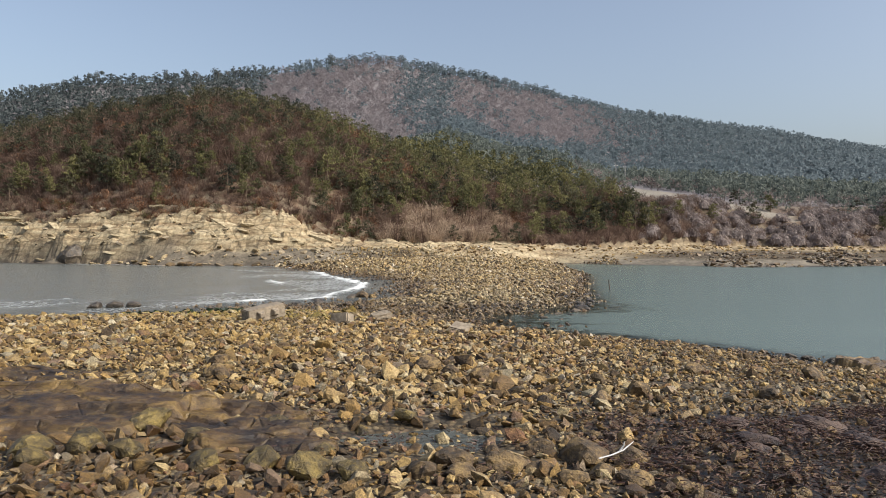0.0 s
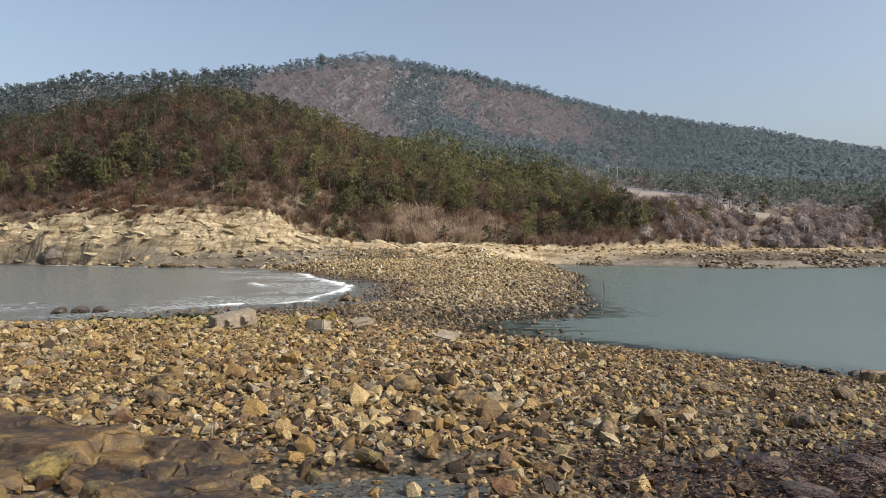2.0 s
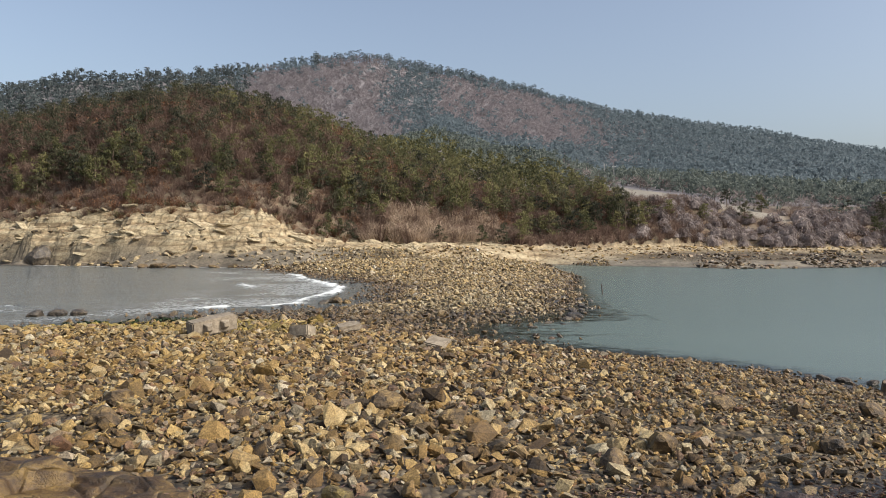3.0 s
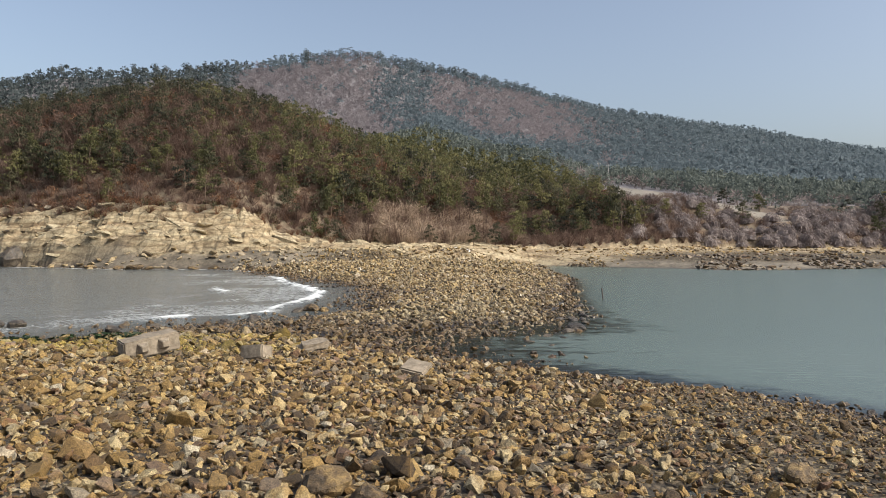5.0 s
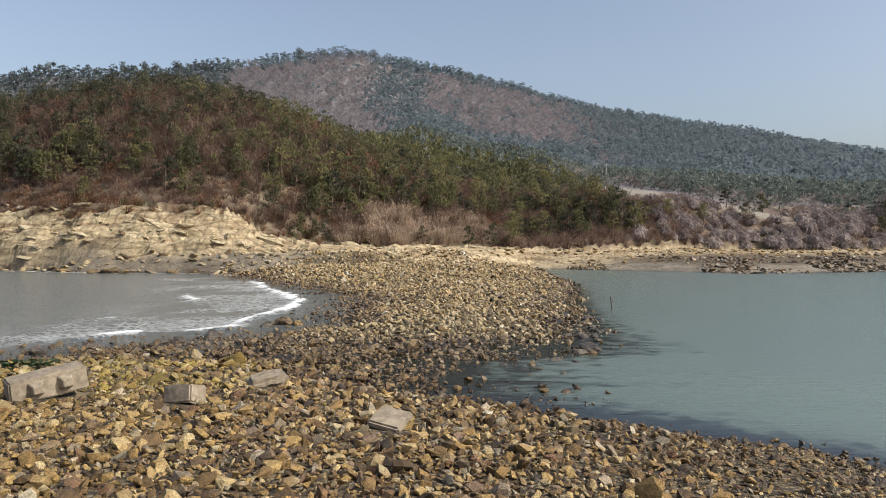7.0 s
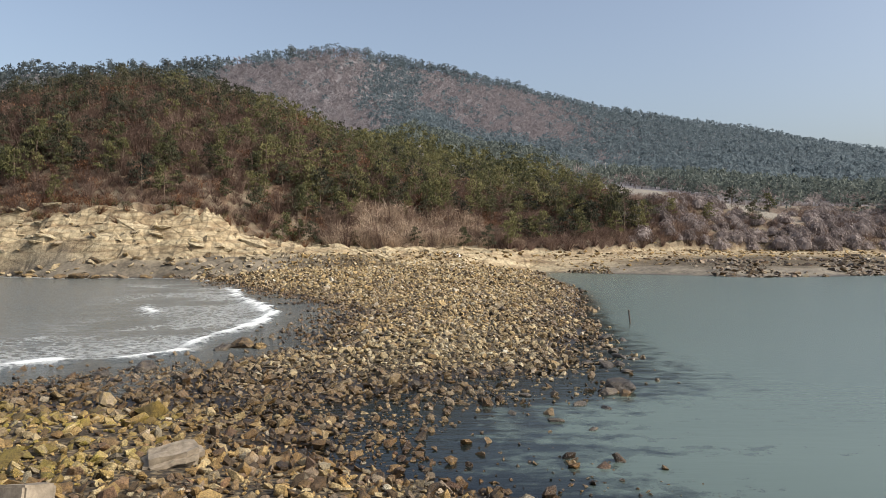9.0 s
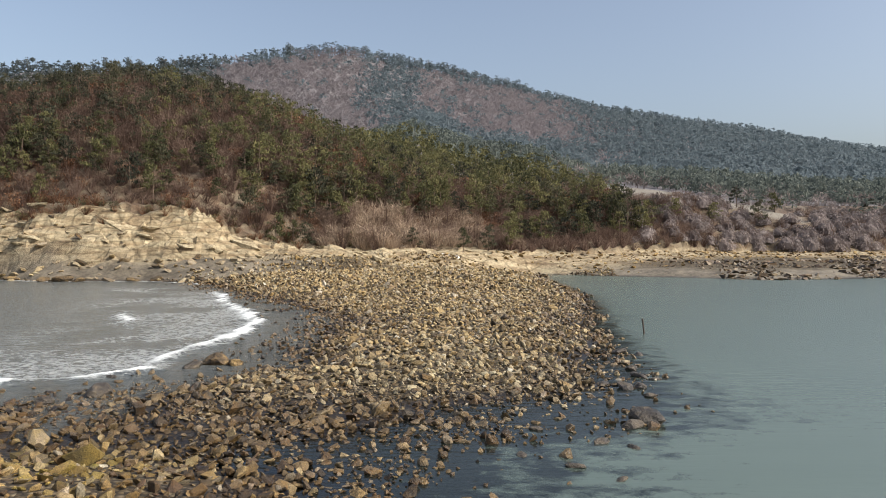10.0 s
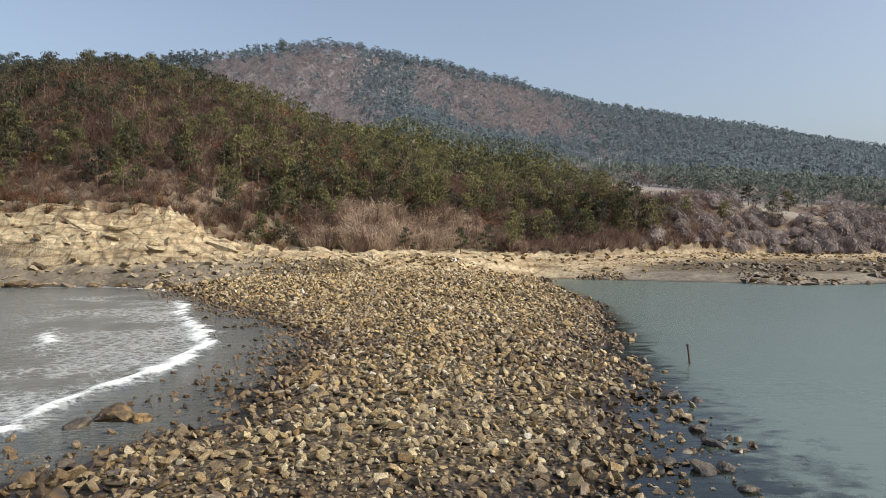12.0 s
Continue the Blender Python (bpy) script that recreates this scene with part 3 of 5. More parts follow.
# ---- water: one sheet ----
WX = spaced(((-3000, 300), (-120, 12), (-60, 1.5), (-26, 0.6), (-4, 0.45), (16, 0.6), (60, 1.8), (120, 8), (3000, 300)))
WY = spaced(((-3000, 300), (0, 20), (20, 1.0), (34, 0.45), (60, 0.45), (80, 0.7), (110, 1.0), (140, 1.5), (180, 20)))
wx, wy, wq = sheet(WX, WY)
open_side = smooth(2, -3, wx - 0.5 * (tab(wy, LEFT_EDGE) + tab(wy, RIGHT_EDGE)))
open_side = np.where(wy > 104, smooth(-5, -15, wx), open_side)
out = -(near_d(wx, wy))
out = np.where(wy > 100, np.minimum(out, tab(wx, FAR_EDGE) - wy), out)
line = 3.4 + 1.4 * smooth(42, 50, wy) * smooth(82, 70, wy) + 2.2 * fbm(wx * 0.1, wy * 0.1, 3) + 1.2 * fbm(wx * 0.7, wy * 0.7, 2)
crest = np.exp(-((out - line) / np.where(out > line, 0.46, 0.22)) ** 2) * open_side * (0.72 + 0.28 * smooth(-0.14, 0.1, fbm(wx * 0.3 + 20, wy * 0.3, 3))) * smooth(42, 48, wy) * smooth(96, 82, wy)
second = np.exp(-((out - line - 7.5) / 0.5) ** 2) * open_side * smooth(44, 50, wy) * smooth(78, 66, wy) * smooth(-0.1, 0.08, fbm(wx * 0.12 + 3, wy * 0.12, 2))
wash = smooth(line - 0.6, line + 0.1, out) * smooth(line + 15.0, line + 0.6, out) * open_side * smooth(36, 44, wy) * smooth(100, 90, wy)
surf = np.exp(-((out - 0.6) / 0.7) ** 2) * (wy > 100) * open_side
wz = 0.20 * crest + 0.14 * second + open_side * (0.07 * fbm(wx * 0.5, wy * 0.8, 3)) * smooth(0, 3, out)
depth = np.maximum(0.0, wz - land(wx, wy)[0])
lee = 1 - open_side
reach_out = np.where(wy < 36, tab(wy, ((24, 0.7), (30, 1.1), (36, 3.2))), tab(wy, ((36, 4.6), (44, 4.4), (50, 2.8), (56, 1.9), (64, 1.5), (90, 1.1))))
shoal = lee * np.clip(1 - out / (reach_out * 1.9), 0, 1)
cloud = np.where(open_side > 0.5, 0.55 + 0.45 * (1 - np.exp(-depth * 4.0)), 1 - np.exp(-depth * 14))
cloud = cloud * smooth(0.0, 0.03, depth)
foam = np.clip(0.60 * crest + 0.70 * second + 0.56 * wash * smooth(-0.2, 0.15, fbm(wx * 0.25, wy * 0.25, 3) + 0.05) + 0.95 * surf, 0, 1)
water = thing("water", mesh_from("water", np.stack([wx, wy, wz], 1), wq, (("open", open_side), ("foam", foam), ("cloud", cloud), ("shoal", shoal)), flat=False), M_WATER,
              "cloudy grey-green sea with foam on the windward side", "water", kind="structure")


# ---- the concrete blocks ----
def slab(size, bevel, seed, dents=0.02):
    bm = bmesh.new()
    bmesh.ops.create_cube(bm, size=1, matrix=Matrix.Diagonal((*size, 1)))
    bmesh.ops.bevel(bm, geom=bm.edges[:], offset=bevel, segments=2, affect='EDGES')
    bmesh.ops.subdivide_edges(bm, edges=[e for e in bm.edges if e.calc_length() > 0.25], cuts=3, use_grid_fill=True)
    for v in bm.verts:
        v.co += dents * noise.noise_vector(v.co * 3 + Vector((seed, 0, 0)))
    return bm


def concrete_block(m, size, lugs, label, seed, worn=0.04):
    top = holder("concrete_block", m, label, "concrete block", "washed-up concrete blocks")
    part("body", slab(size, worn, seed, worn * 0.6), M_CONCRETE, top)
    for k in range(lugs):
        bm = bmesh.new()
        bmesh.ops.create_cone(bm, cap_ends=True, segments=4, radius1=0.24, radius2=0.13, depth=0.22,
                              matrix=pose(-0.28 + 0.62 * k, -size[1] / 2 - 0.09, 0.02, 90, 0, 0) @ pose(0, 0, 0, 0, 0, 45))
        bmesh.ops.bevel(bm, geom=bm.edges[:], offset=0.02, segments=1, affect='EDGES')
        part("lug", bm, M_CONCRETE, top)
    return top


def on(x, y, lift=0.0):
    return float(height([x], [y])[0]) + lift


concrete_block(pose(-8.78, 31.5, on(-8.78, 31.5, 0.34), 4, -9, 40), (1.65, 0.7, 0.56), 2, "tilted grey concrete block with two lugs on the stones", 1)
concrete_block(pose(-5.4, 31.2, on(-5.4, 31.2, 0.17), -14, -8, -22), (0.8, 0.55, 0.42), 0, "small tilted concrete block lying among stones", 5)
# a pale rounded rock slab, built here as a heavily worn block
concrete_block(pose(-4.15, 33.9, on(-4.15, 33.9, 0.16), 10, -8, 25), (1.05, 0.65, 0.30), 0, "pale worn rock slab half buried in stones", 9, 0.11)
concrete_block(pose(-0.5, 29.3, on(-0.5, 29.3, 0.16), 14, 9, -20), (0.72, 0.75, 0.16), 0, "flat grey concrete slab leaning on stones", 13)


# ---- stake, poles, float ----
def tube(path, radii, sides=7):
    """A tapered round bar through points, as a bmesh."""
    bm = bmesh.new()
    rings = []
    for p, rad in zip(path, radii):
        rings.append([bm.verts.new(Vector(p) + Vector((rad * math.cos(a), rad * math.sin(a), 0))) for a in (2 * math.pi * k / sides for k in range(sides))])
    for a, b in zip(rings, rings[1:]):
        for k in range(sides):
            bm.faces.new((a[k], a[(k + 1) % sides], b[(k + 1) % sides], b[k]))
    bm.faces.new(rings[-1])
    bm.faces.new(rings[0][::-1])
    return bm


stake = holder("wooden_stake", pose(10.95, 60.3, -0.6), "dark weathered wooden stake standing in shallow water", "stake")
part("post", tube(((0.03, 0, 0), (0.0, 0, 0.7), (-0.05, 0.02, 1.15), (-0.07, 0.02, 1.36)), (0.05, 0.045, 0.04, 0.035)), M_WOOD, stake)
part("cap", tube(((-0.07, 0.02, 1.27), (-0.07, 0.02, 1.37)), (0.055, 0.05)), M_WOOD, stake)


def utility_pole(x, y, high):
    top = holder("utility_pole", pose(x, y, on(x, y, -0.3)), "pale grey concrete utility pole on the terrace", "utility pole", "poles beside the field")
    part("shaft", tube(((0, 0, 0), (0, 0, high)), (0.17, 0.10), 10), M_POLE, top)
    bm = bmesh.new()
    bmesh.ops.create_cube(bm, size=1, matrix=pose(0, -0.12, high - 0.5) @ Matrix.Diagonal((1.1, 0.09, 0.09, 1)))
    arm = part("crossarm", bm, M_POLE, top)
    for dx in (-0.48, 0.0, 0.48):
        part("insulator", tube(((dx, -0.12, high - 0.46), (dx, -0.12, high - 0.34), (dx, -0.12, high - 0.26)), (0.05, 0.06, 0.03)), M_WHITE, arm)
    return top


utility_pole(43.6, 227, 6.6)
utility_pole(47.0, 230, 6.6)

buoy = holder("buoy", pose(2.85, 123.4, on(2.85, 123.4, 0.3)), "round white plastic float washed up below the bushes", "buoy")
bm = bmesh.new()
bmesh.ops.create_uvsphere(bm, u_segments=14, v_segments=9, radius=0.42)
part("float", bm, M_WHITE, buoy)
part("neck", tube(((0, 0, 0.38), (0, 0, 0.52)), (0.09, 0.07)), M_WOOD, buoy)

# ---- boulders that stand out ----


def boulder_mesh(seed, rounded=0.14):
    r = np.random.default_rng(seed)
    bm = bmesh.new()
    bmesh.ops.create_icosphere(bm, subdivisions=3, radius=0.5)
    planes = [(Vector(r.normal(size=3)).normalized(), 0.27 + 0.17 * r.random()) for _ in range(15)]
    for v in bm.verts:
        d = v.co.normalized()
        reach = min([h / max(d.dot(nn), 0.05) for nn, h in planes] + [0.58])
        v.co = d * (reach * (1 - rounded) + 0.44 * rounded) + 0.05 * noise.noise_vector(d * 2.5 + Vector((seed, 0, 0))) + 0.025 * noise.noise_vector(d * 9 + Vector((seed, 0, 0)))
    me = bpy.data.meshes.new("boulder")
    bm.to_mesh(me)
    bm.free()
    return me


BOULDERS = [boulder_mesh(30 + k) for k in range(7)]


def boulder(k, x, y, size, turn, material, label, sink=0.3):
    ob = new("boulder", BOULDERS[k % 7].copy())
    ob.data.materials.clear()
    ob.data.materials.append(material)
    ob.matrix_world = pose(x, y, max(on(x, y), -0.02) + size[2] * (0.5 - sink), (turn * 0.13) % 26 - 13, (turn * 0.07) % 22 - 11, turn) @ Matrix.Diagonal((*size, 1))
    return tagged(ob, label, "boulder", "boulders on the shore")


# ---- bedrock ledges, tide pools ----
def bedrock_ledge(x, y, wide, deep, rise, turn, seed, label):
    """A low slab of bedrock: a cracked, stepped top with a ragged outline that runs down into the ground."""
    u, v, q = sheet(np.linspace(-1, 1, 180), np.linspace(-1, 1, 90))
    r = np.sqrt(np.abs(u) ** 2.6 + np.abs(v) ** 2.6) + 0.55 * fbm(u * 1.6 + seed, v * 1.6, 4)
    a = radians(turn)
    wx_, wy_ = u * wide / 2, v * deep / 2
    gx_, gy_ = x + wx_ * math.cos(a) - wy_ * math.sin(a), y + wx_ * math.sin(a) + wy_ * math.cos(a)
    body = smooth(1.0, 0.84, r)
    n_ = fbm(gx_ * 0.45 + seed, gy_ * 0.8, 4)
    lift = (v * 0.8 + 1.8 * n_) * 1.5
    steps = (np.floor(lift) + smooth(0.0, 0.12, lift - np.floor(lift))) / 1.5 - 0.4
    crack = smooth(0.03, 0.0, np.abs(fbm(gx_ * 0.7 + seed * 3, gy_ * 0.9, 3)))
    z = height(gx_, gy_) - 0.25 + body * (0.25 + rise * (0.75 + 0.35 * steps) + 0.10 * n_) - 0.06 * crack * body + (0.13 * fbm(gx_ * 1.7, gy_ * 3.4, 5) - 0.10 * np.abs(fbm(gx_ * 0.9 + seed, gy_ * 4.2, 4)) + 0.05 * np.abs(fbm(gx_ * 4.5, gy_ * 5.5, 3))) * body
    keep = (r < 1.12)[q].all(1)
    return thing("bedrock_ledge", mesh_from("bedrock_ledge", np.stack([gx_, gy_, z], 1), q[keep]), M_LEDGE, label, "rock ledge", "bedrock ledges")


bedrock_ledge(-8.2, 13.3, 7.5, 3.2, 0.30, -4, 1, "long cracked ochre and brown bedrock ledge with a dark wet rim")
bedrock_ledge(-4.2, 13.2, 3.2, 1.9, 0.24, -12, 4, "low rust-red bedrock ledge beside a tide pool")
bedrock_ledge(-3.1, 11.8, 2.2, 1.3, 0.26, 10, 7, "small rust-red bedrock hump on wet ground")
bedrock_ledge(-10.5, 16.8, 5.5, 1.1, 0.16, 3, 9, "flat brown bedrock strip among ochre stones")
bedrock_ledge(12.4, 24.0, 3.2, 1.6, 0.30, 30, 12, "grey tilted bedrock slab at the water")


def tide_pool(x, y, wide, deep, level, label):
    u, v, q = sheet(np.linspace(-1, 1, 22), np.linspace(-1, 1, 14))
    keep = (np.sqrt(u * u + v * v) < 1.1)[q].all(1)
    return thing("tide_pool", mesh_from("tide_pool", np.stack([x + u * wide, y + v * deep, 0 * u + level], 1), q[keep],
                 (("open", 0.8 + 0 * u), ("foam", 0 * u), ("cloud", 0.62 + 0 * u), ("shoal", 0 * u))), M_WATER, label, "tide pool", "tide pools")


for bx, by_, rx, ry in BASINS:
    tide_pool(bx, by_, rx * 1.1, ry * 1.1, on(bx, by_, 0.055), "still shallow tide pool among stones")

# the near heap at the foot of the first view
for k, (x, y, s) in enumerate(((-0.3, 11.2, 0.75), (-0.75, 10.7, 0.6), (-0.15, 10.7, 0.5), (0.42, 11.1, 0.66), (0.1, 13.3, 0.62), (0.25, 11.9, 0.62),
                               (0.95, 12.0, 1.0), (0.9, 11.0, 0.55), (1.5, 11.6, 0.95), (1.75, 12.1, 0.66), (1.9, 12.9, 0.62), (1.25, 10.7, 0.45),
                               (1.7, 11.0, 0.55), (2.15, 11.6, 0.7), (2.1, 10.7, 0.62), (2.6, 10.5, 0.5), (1.15, 13.6, 0.44), (0.7, 14.3, 0.4))):
    s = s * (0.95 if y < 11.9 else 0.5)
    boulder(k, x, y, (s, s * 0.9, s * 0.7), 47 * k, M_BOULDER, "weathered brown boulder in a heap on wet ground", 0.42)
for k, (x, y, s) in enumerate(((-5.2, 12.6, 0.7), (-5.6, 11.5, 0.6), (-4.9, 11.2, 0.62), (-4.1, 11.9, 0.6), (-2.9, 11.0, 0.62), (-2.2, 10.7, 0.75), (-3.7, 10.9, 0.55),
                               (-1.9, 13.2, 0.36), (-1.2, 13.7, 0.42), (-2.2, 11.7, 0.4), (-6.3, 11.2, 0.7), (-1.6, 10.6, 0.55), (-6.0, 10.7, 0.6), (-3.2, 13.0, 0.45))):
    boulder(k + 3, x, y, (s, s * 0.85, s * 0.7), 61 * k, M_SLIMY, "algae-stained ochre boulder beside the bedrock ledge")
WR = np.random.default_rng(41)
for k in range(34):
    x, y, s = 2.4 + 5.8 * WR.random(), 10.9 + 4.2 * WR.random(), 0.3 + 0.35 * WR.random()
    if y < 12.8 + 0.3 * x:
        boulder(k, x, y, (s * 1.4, s, s * 0.55), 37 * k, M_KELP, "rock overgrown with dark purple-brown seaweed", 0.42)
for k, (x, y, s) in enumerate(((3.3, 16.15, 0.55), (5.6, 19.9, 0.5), (8.3, 19.4, 0.55), (6.1, 16.6, 0.42), (-1.2, 18.6, 0.7), (-0.55, 18.3, 0.45),
                               (0.1, 17.6, 0.6), (-5.6, 16.9, 0.6), (-6.2, 18.6, 0.6), (2.4, 15.3, 0.42))):
    boulder(k + 1, x, y, (s * 1.1, s, s * 0.85), 83 * k, M_BOULDER, "dark brown boulder lying among smaller stones")
for k, (x, y, s) in enumerate(((11.2, 26.2, 0.42), (11.9, 25.9, 0.34), (10.7, 26.3, 0.36), (12.6, 25.1, 0.34), (6.1, 42.4, 0.8), (5.6, 42.0, 0.5),
                               (7.2, 47.0, 0.4), (7.7, 50.2, 0.45), (-7.6, 51.3, 1.0), (-6.9, 51.1, 0.6), (-8.2, 50.4, 0.6), (-9.4, 45.8, 0.7),
                               (-20.6, 42.7, 1.0), (-19.7, 43.0, 0.8), (-21.6, 42.3, 0.9), (-14.5, 41.4, 0.7), (-13.2, 43.0, 0.5), (-10.5, 44.6, 0.5))):
    boulder(k, x, y, (s * 1.3, s, s * 0.75), 71 * k, M_SLATE if k not in (8, 9) else M_BOULDER, "dark wet boulder at the edge of the water", 0.35)
boulder(2, -62.0, 112.6, (4.8, 3.2, 4.4), 15, M_SLATE, "large dark grey rock at the foot of the pale cliff", 0.3)
for k, (x, y, s) in enumerate(((-41.5, 105.6, 2.0), (-39.6, 105.4, 1.3), (-43.6, 105.9, 1.5), (-34.0, 106.4, 1.2), (-48.5, 107.6, 1.2))):
    boulder(k, x, y, (s * 1.5, s, s * 0.55), 20 + 41 * k, M_BOULDER, "low brown rock at the far waterline", 0.3)
# islets of dark rock in the shallow water beside the bar
for k, (x, y, s) in enumerate(((8.2, 54.2, 1.0), (8.9, 53.6, 0.6), (7.6, 48.9, 0.7), (8.1, 48.4, 0.5), (6.1, 47.5, 0.6), (6.7, 46.9, 0.9), (7.1, 45.7, 0.6), (4.6, 40.6, 0.5), (5.2, 40.2, 0.4),
                               (3.6, 38.8, 0.45), (4.4, 38.0, 0.4), (2.6, 39.6, 0.4), (3.2, 41.8, 0.5), (-8.6, 46.6, 0.55), (-6.9, 47.3, 0.5), (-10.4, 48.6, 0.5), (-5.4, 46.2, 0.5))):
    boulder(k + 2, x, y, (s * 1.0, s * 0.6, s * 0.36), 57 * k, M_SLATE, "low dark rock awash in shallow water", 0.35)

# ---- loose stones ----
SR = np.random.default_rng(5)
VARIANTS = [hull_stone(SR, 14, 0.65) for _ in range(10)] + [hull_stone(SR, 18, 0.4) for _ in range(10)]
SMALL = [hull_stone(SR, 8, 0.55) for _ in range(8)]


def jitter_grid(x0, x1, y0, y1, step, r):
    xs, ys = np.arange(x0, x1, step), np.arange(y0, y1, step)
    px, py = np.meshgrid(xs, ys)
    px, py = px.ravel() + (r.random(px.size) - 0.5) * step * 0.95, py.ravel() + (r.random(py.size) - 0.5) * step * 0.95
    return px, py


def in_view(x, y):
    """A fan of the shore wide enough for the whole walk."""
    return (np.abs(x) < 0.66 * y + 2) & (y > 9)


# kept free for the concrete blocks
CLEAR = ((-9.3, 30.9, 0.55), (-8.7, 31.1, 0.6), (-8.2, 31.6, 0.55), (-5.4, 30.8, 0.45), (-4.15, 33.5, 0.5), (-0.5, 28.9, 0.5))


def stone_field(step, x0, x1, y0, y1, size_low, size_high, keep, variants, flatness, r, lift=0.12):
    px, py = jitter_grid(x0, x1, y0, y1, step, r)
    d = near_d(px, py) + 2.2 * fbm(px * 0.55, py * 0.55, 4) + 1.2 * fbm(px * 0.13 + 40, py * 0.13, 3)
    d = np.where(py > 100, np.maximum(d, np.minimum(4, py - tab(px, FAR_EDGE))), d)
    ok = keep(px, py, d, r.random(px.size)) & in_view(px, py)
    ok &= channel(px, py) < 0.5
    for bx, by_, rad in CLEAR:
        ok &= (px - bx) ** 2 + (py - by_) ** 2 > rad ** 2
    px, py = px[ok], py[ok]
    n = len(px)
    skew = r.random(n) ** 2.0
    s = size_low + (size_high - size_low) * skew
    s = s * (1 - 0.38 * smooth(0, 7, px) * smooth(38, 31, py))
    size = np.stack([s * (0.85 + 0.6 * r.random(n)), s * (0.75 + 0.4 * r.random(n)), s * (flatness - 0.1 + 0.5 * r.random(n))], 1)
    pz = np.maximum(height(px, py), -0.10) + size[:, 2] * (lift + 0.25 * r.random(n))
    return np.stack([px, py, pz], 1), size, r.integers(0, len(variants), n)


def stone_looks(place, r):
    n = len(place)
    x, y, z = place.T
    ochre = smooth(46, 30, y + 0.35 * x + 10 * fbm(x * 0.12, y * 0.12, 3)) * smooth(13, 3, x - 0.1 * y + 5 * fbm(x * 0.2, y * 0.2, 2)) * 0.9 + 0.12
    ochre = np.clip(ochre + 0.3 * (r.random(n) - 0.5) + 0.45 * smooth(44, 60, y) + 0.6 * smooth(29, 22, y), 0, 1)
    wet = smooth(0.22, 0.03, z + 0.12 * (r.random(n) - 0.5)) * (1 - 0.25 * neck(x, y) * r.random(n)) * (1 - 0.4 * smooth(1, 3, x) * smooth(39, 42, y)) * (1 - 0.6 * smooth(40.5, 38.5, y) * smooth(1.0, -1.0, x))
    weedy = smooth(1.4, 2.6, x) * smooth(14.2, 12.8, y - 0.3 * x)
    slimy = smooth(-1.0, -3.0, x) * smooth(13.6, 12.2, y)
    damp = 0.45 * smooth(0.55, 0.2, z) * (r.random(n) < 0.5) + 0.45 * (r.random(n) < 0.34)
    moss = smooth(-2.5, -6.5, x + 3 * fbm(x * 0.3, y * 0.3, 2)) * smooth(43, 38, y) * (0.18 + 0.82 * smooth(30, 34, y)) * (r.random(n) < 0.7) * (0.25 + 0.75 * r.random(n))
    return moss, r.random(n), ochre, np.clip(wet + damp + 0.85 * weedy * (r.random(n) < 0.85) + 0.75 * slimy * (r.random(n) < 0.75), 0, 1)


ledge = lambda x, y: ((x < -2.4) & (x > -13) & (y < 14.3 - 0.14 * (x + 3) + 0.8 * fbm(x * 0.5, y * 0.5, 2)) & (y > 11.6)) | ((x > -3.2) & (x < 0.6) & (y > 11.2) & (y < 14.2))
weed = lambda x, y: (x > 1.7) & (y < 13.0 + 0.3 * x)
main_keep = lambda x, y, d, u: (u < 1 - 0.2 * neck(x, y) * smooth(-0.15, 0.1, fbm(x * 0.4, y * 0.4, 3))) & (d > -0.9) & (u < 0.35 + 0.65 * smooth(-0.9, 0.9, d)) & (u < np.where(ledge(x, y), np.where(x > -3, 0.4, 0.22), np.where(weed(x, y), 0.55, 1.0)))
A = stone_field(0.23, -38, 23, 9, 46, 0.10, 0.37, main_keep, VARIANTS, 0.42, SR)
B = stone_field(0.25, -30, 22, 46, 84, 0.12, 0.37, main_keep, VARIANTS, 0.45, SR)
F = stone_field(0.42, -32, 24, 84, 124, 0.28, 0.66, lambda x, y, d, u: main_keep(x, y, d, u) & (inland(x, y) < 0.1) & (u < 1 - 0.9 * smooth(-14, -24, x) * smooth(104, 108, y)), SMALL, 0.5, SR)
C = stone_field(0.132, -17, 19, 9, 34, 0.075, 0.20, lambda x, y, d, u: (d > 0.2) & (u < 1 - 0.6 * smooth(27, 33, y)) & (u < np.where(ledge(x, y), 0.3, np.where(weed(x, y), 0.8, np.where(x > 2, 1.0, 0.92)))), SMALL, 0.45, SR, 0.3)
D = stone_field(1.3, -32, 24, 15, 100, 0.4, 0.68, lambda x, y, d, u: (d > 1.2) & (u < 0.2) & ~ledge(x, y), VARIANTS, 0.5, SR)
wade = lambda x, y: np.where(x > -3, np.where(y < 54, -5.0, -1.8), -5.5)
E = stone_field(0.34, -28, 8.6, 35, 104, 0.10, 0.36, lambda x, y, d, u: (d > wade(x, y)) & (d < -0.4) & (u < 0.95 * smooth(wade(x, y), -0.2, d) * np.where(x > -3, 0.14 + 1.5 * smooth(-0.04, 0.12, fbm(x * 0.55 + 3, y * 0.55, 3)), 0.22 + 0.7 * smooth(-0.02, 0.15, fbm(x * 0.5 + 8, y * 0.5, 3)))), VARIANTS, 0.5, SR, 0.2)

E[0][:, 2] = np.maximum(E[0][:, 2], 0.2 * E[1][:, 2] - 0.01)
# chips between the stones of the low saddle, gathered in patches towards the lee water
G = stone_field(0.19, -16, 8.2, 33.5, 50, 0.07, 0.19, lambda x, y, d, u: (d > np.where(x > -3, -4.2, -1.6)) & (u < 0.85 * smooth(-4.2, 0.8, d) * (0.25 + 1.3 * smooth(-0.05, 0.1, fbm(x * 0.55 + 3, y * 0.55, 3)))), SMALL, 0.45, SR, 0.25)
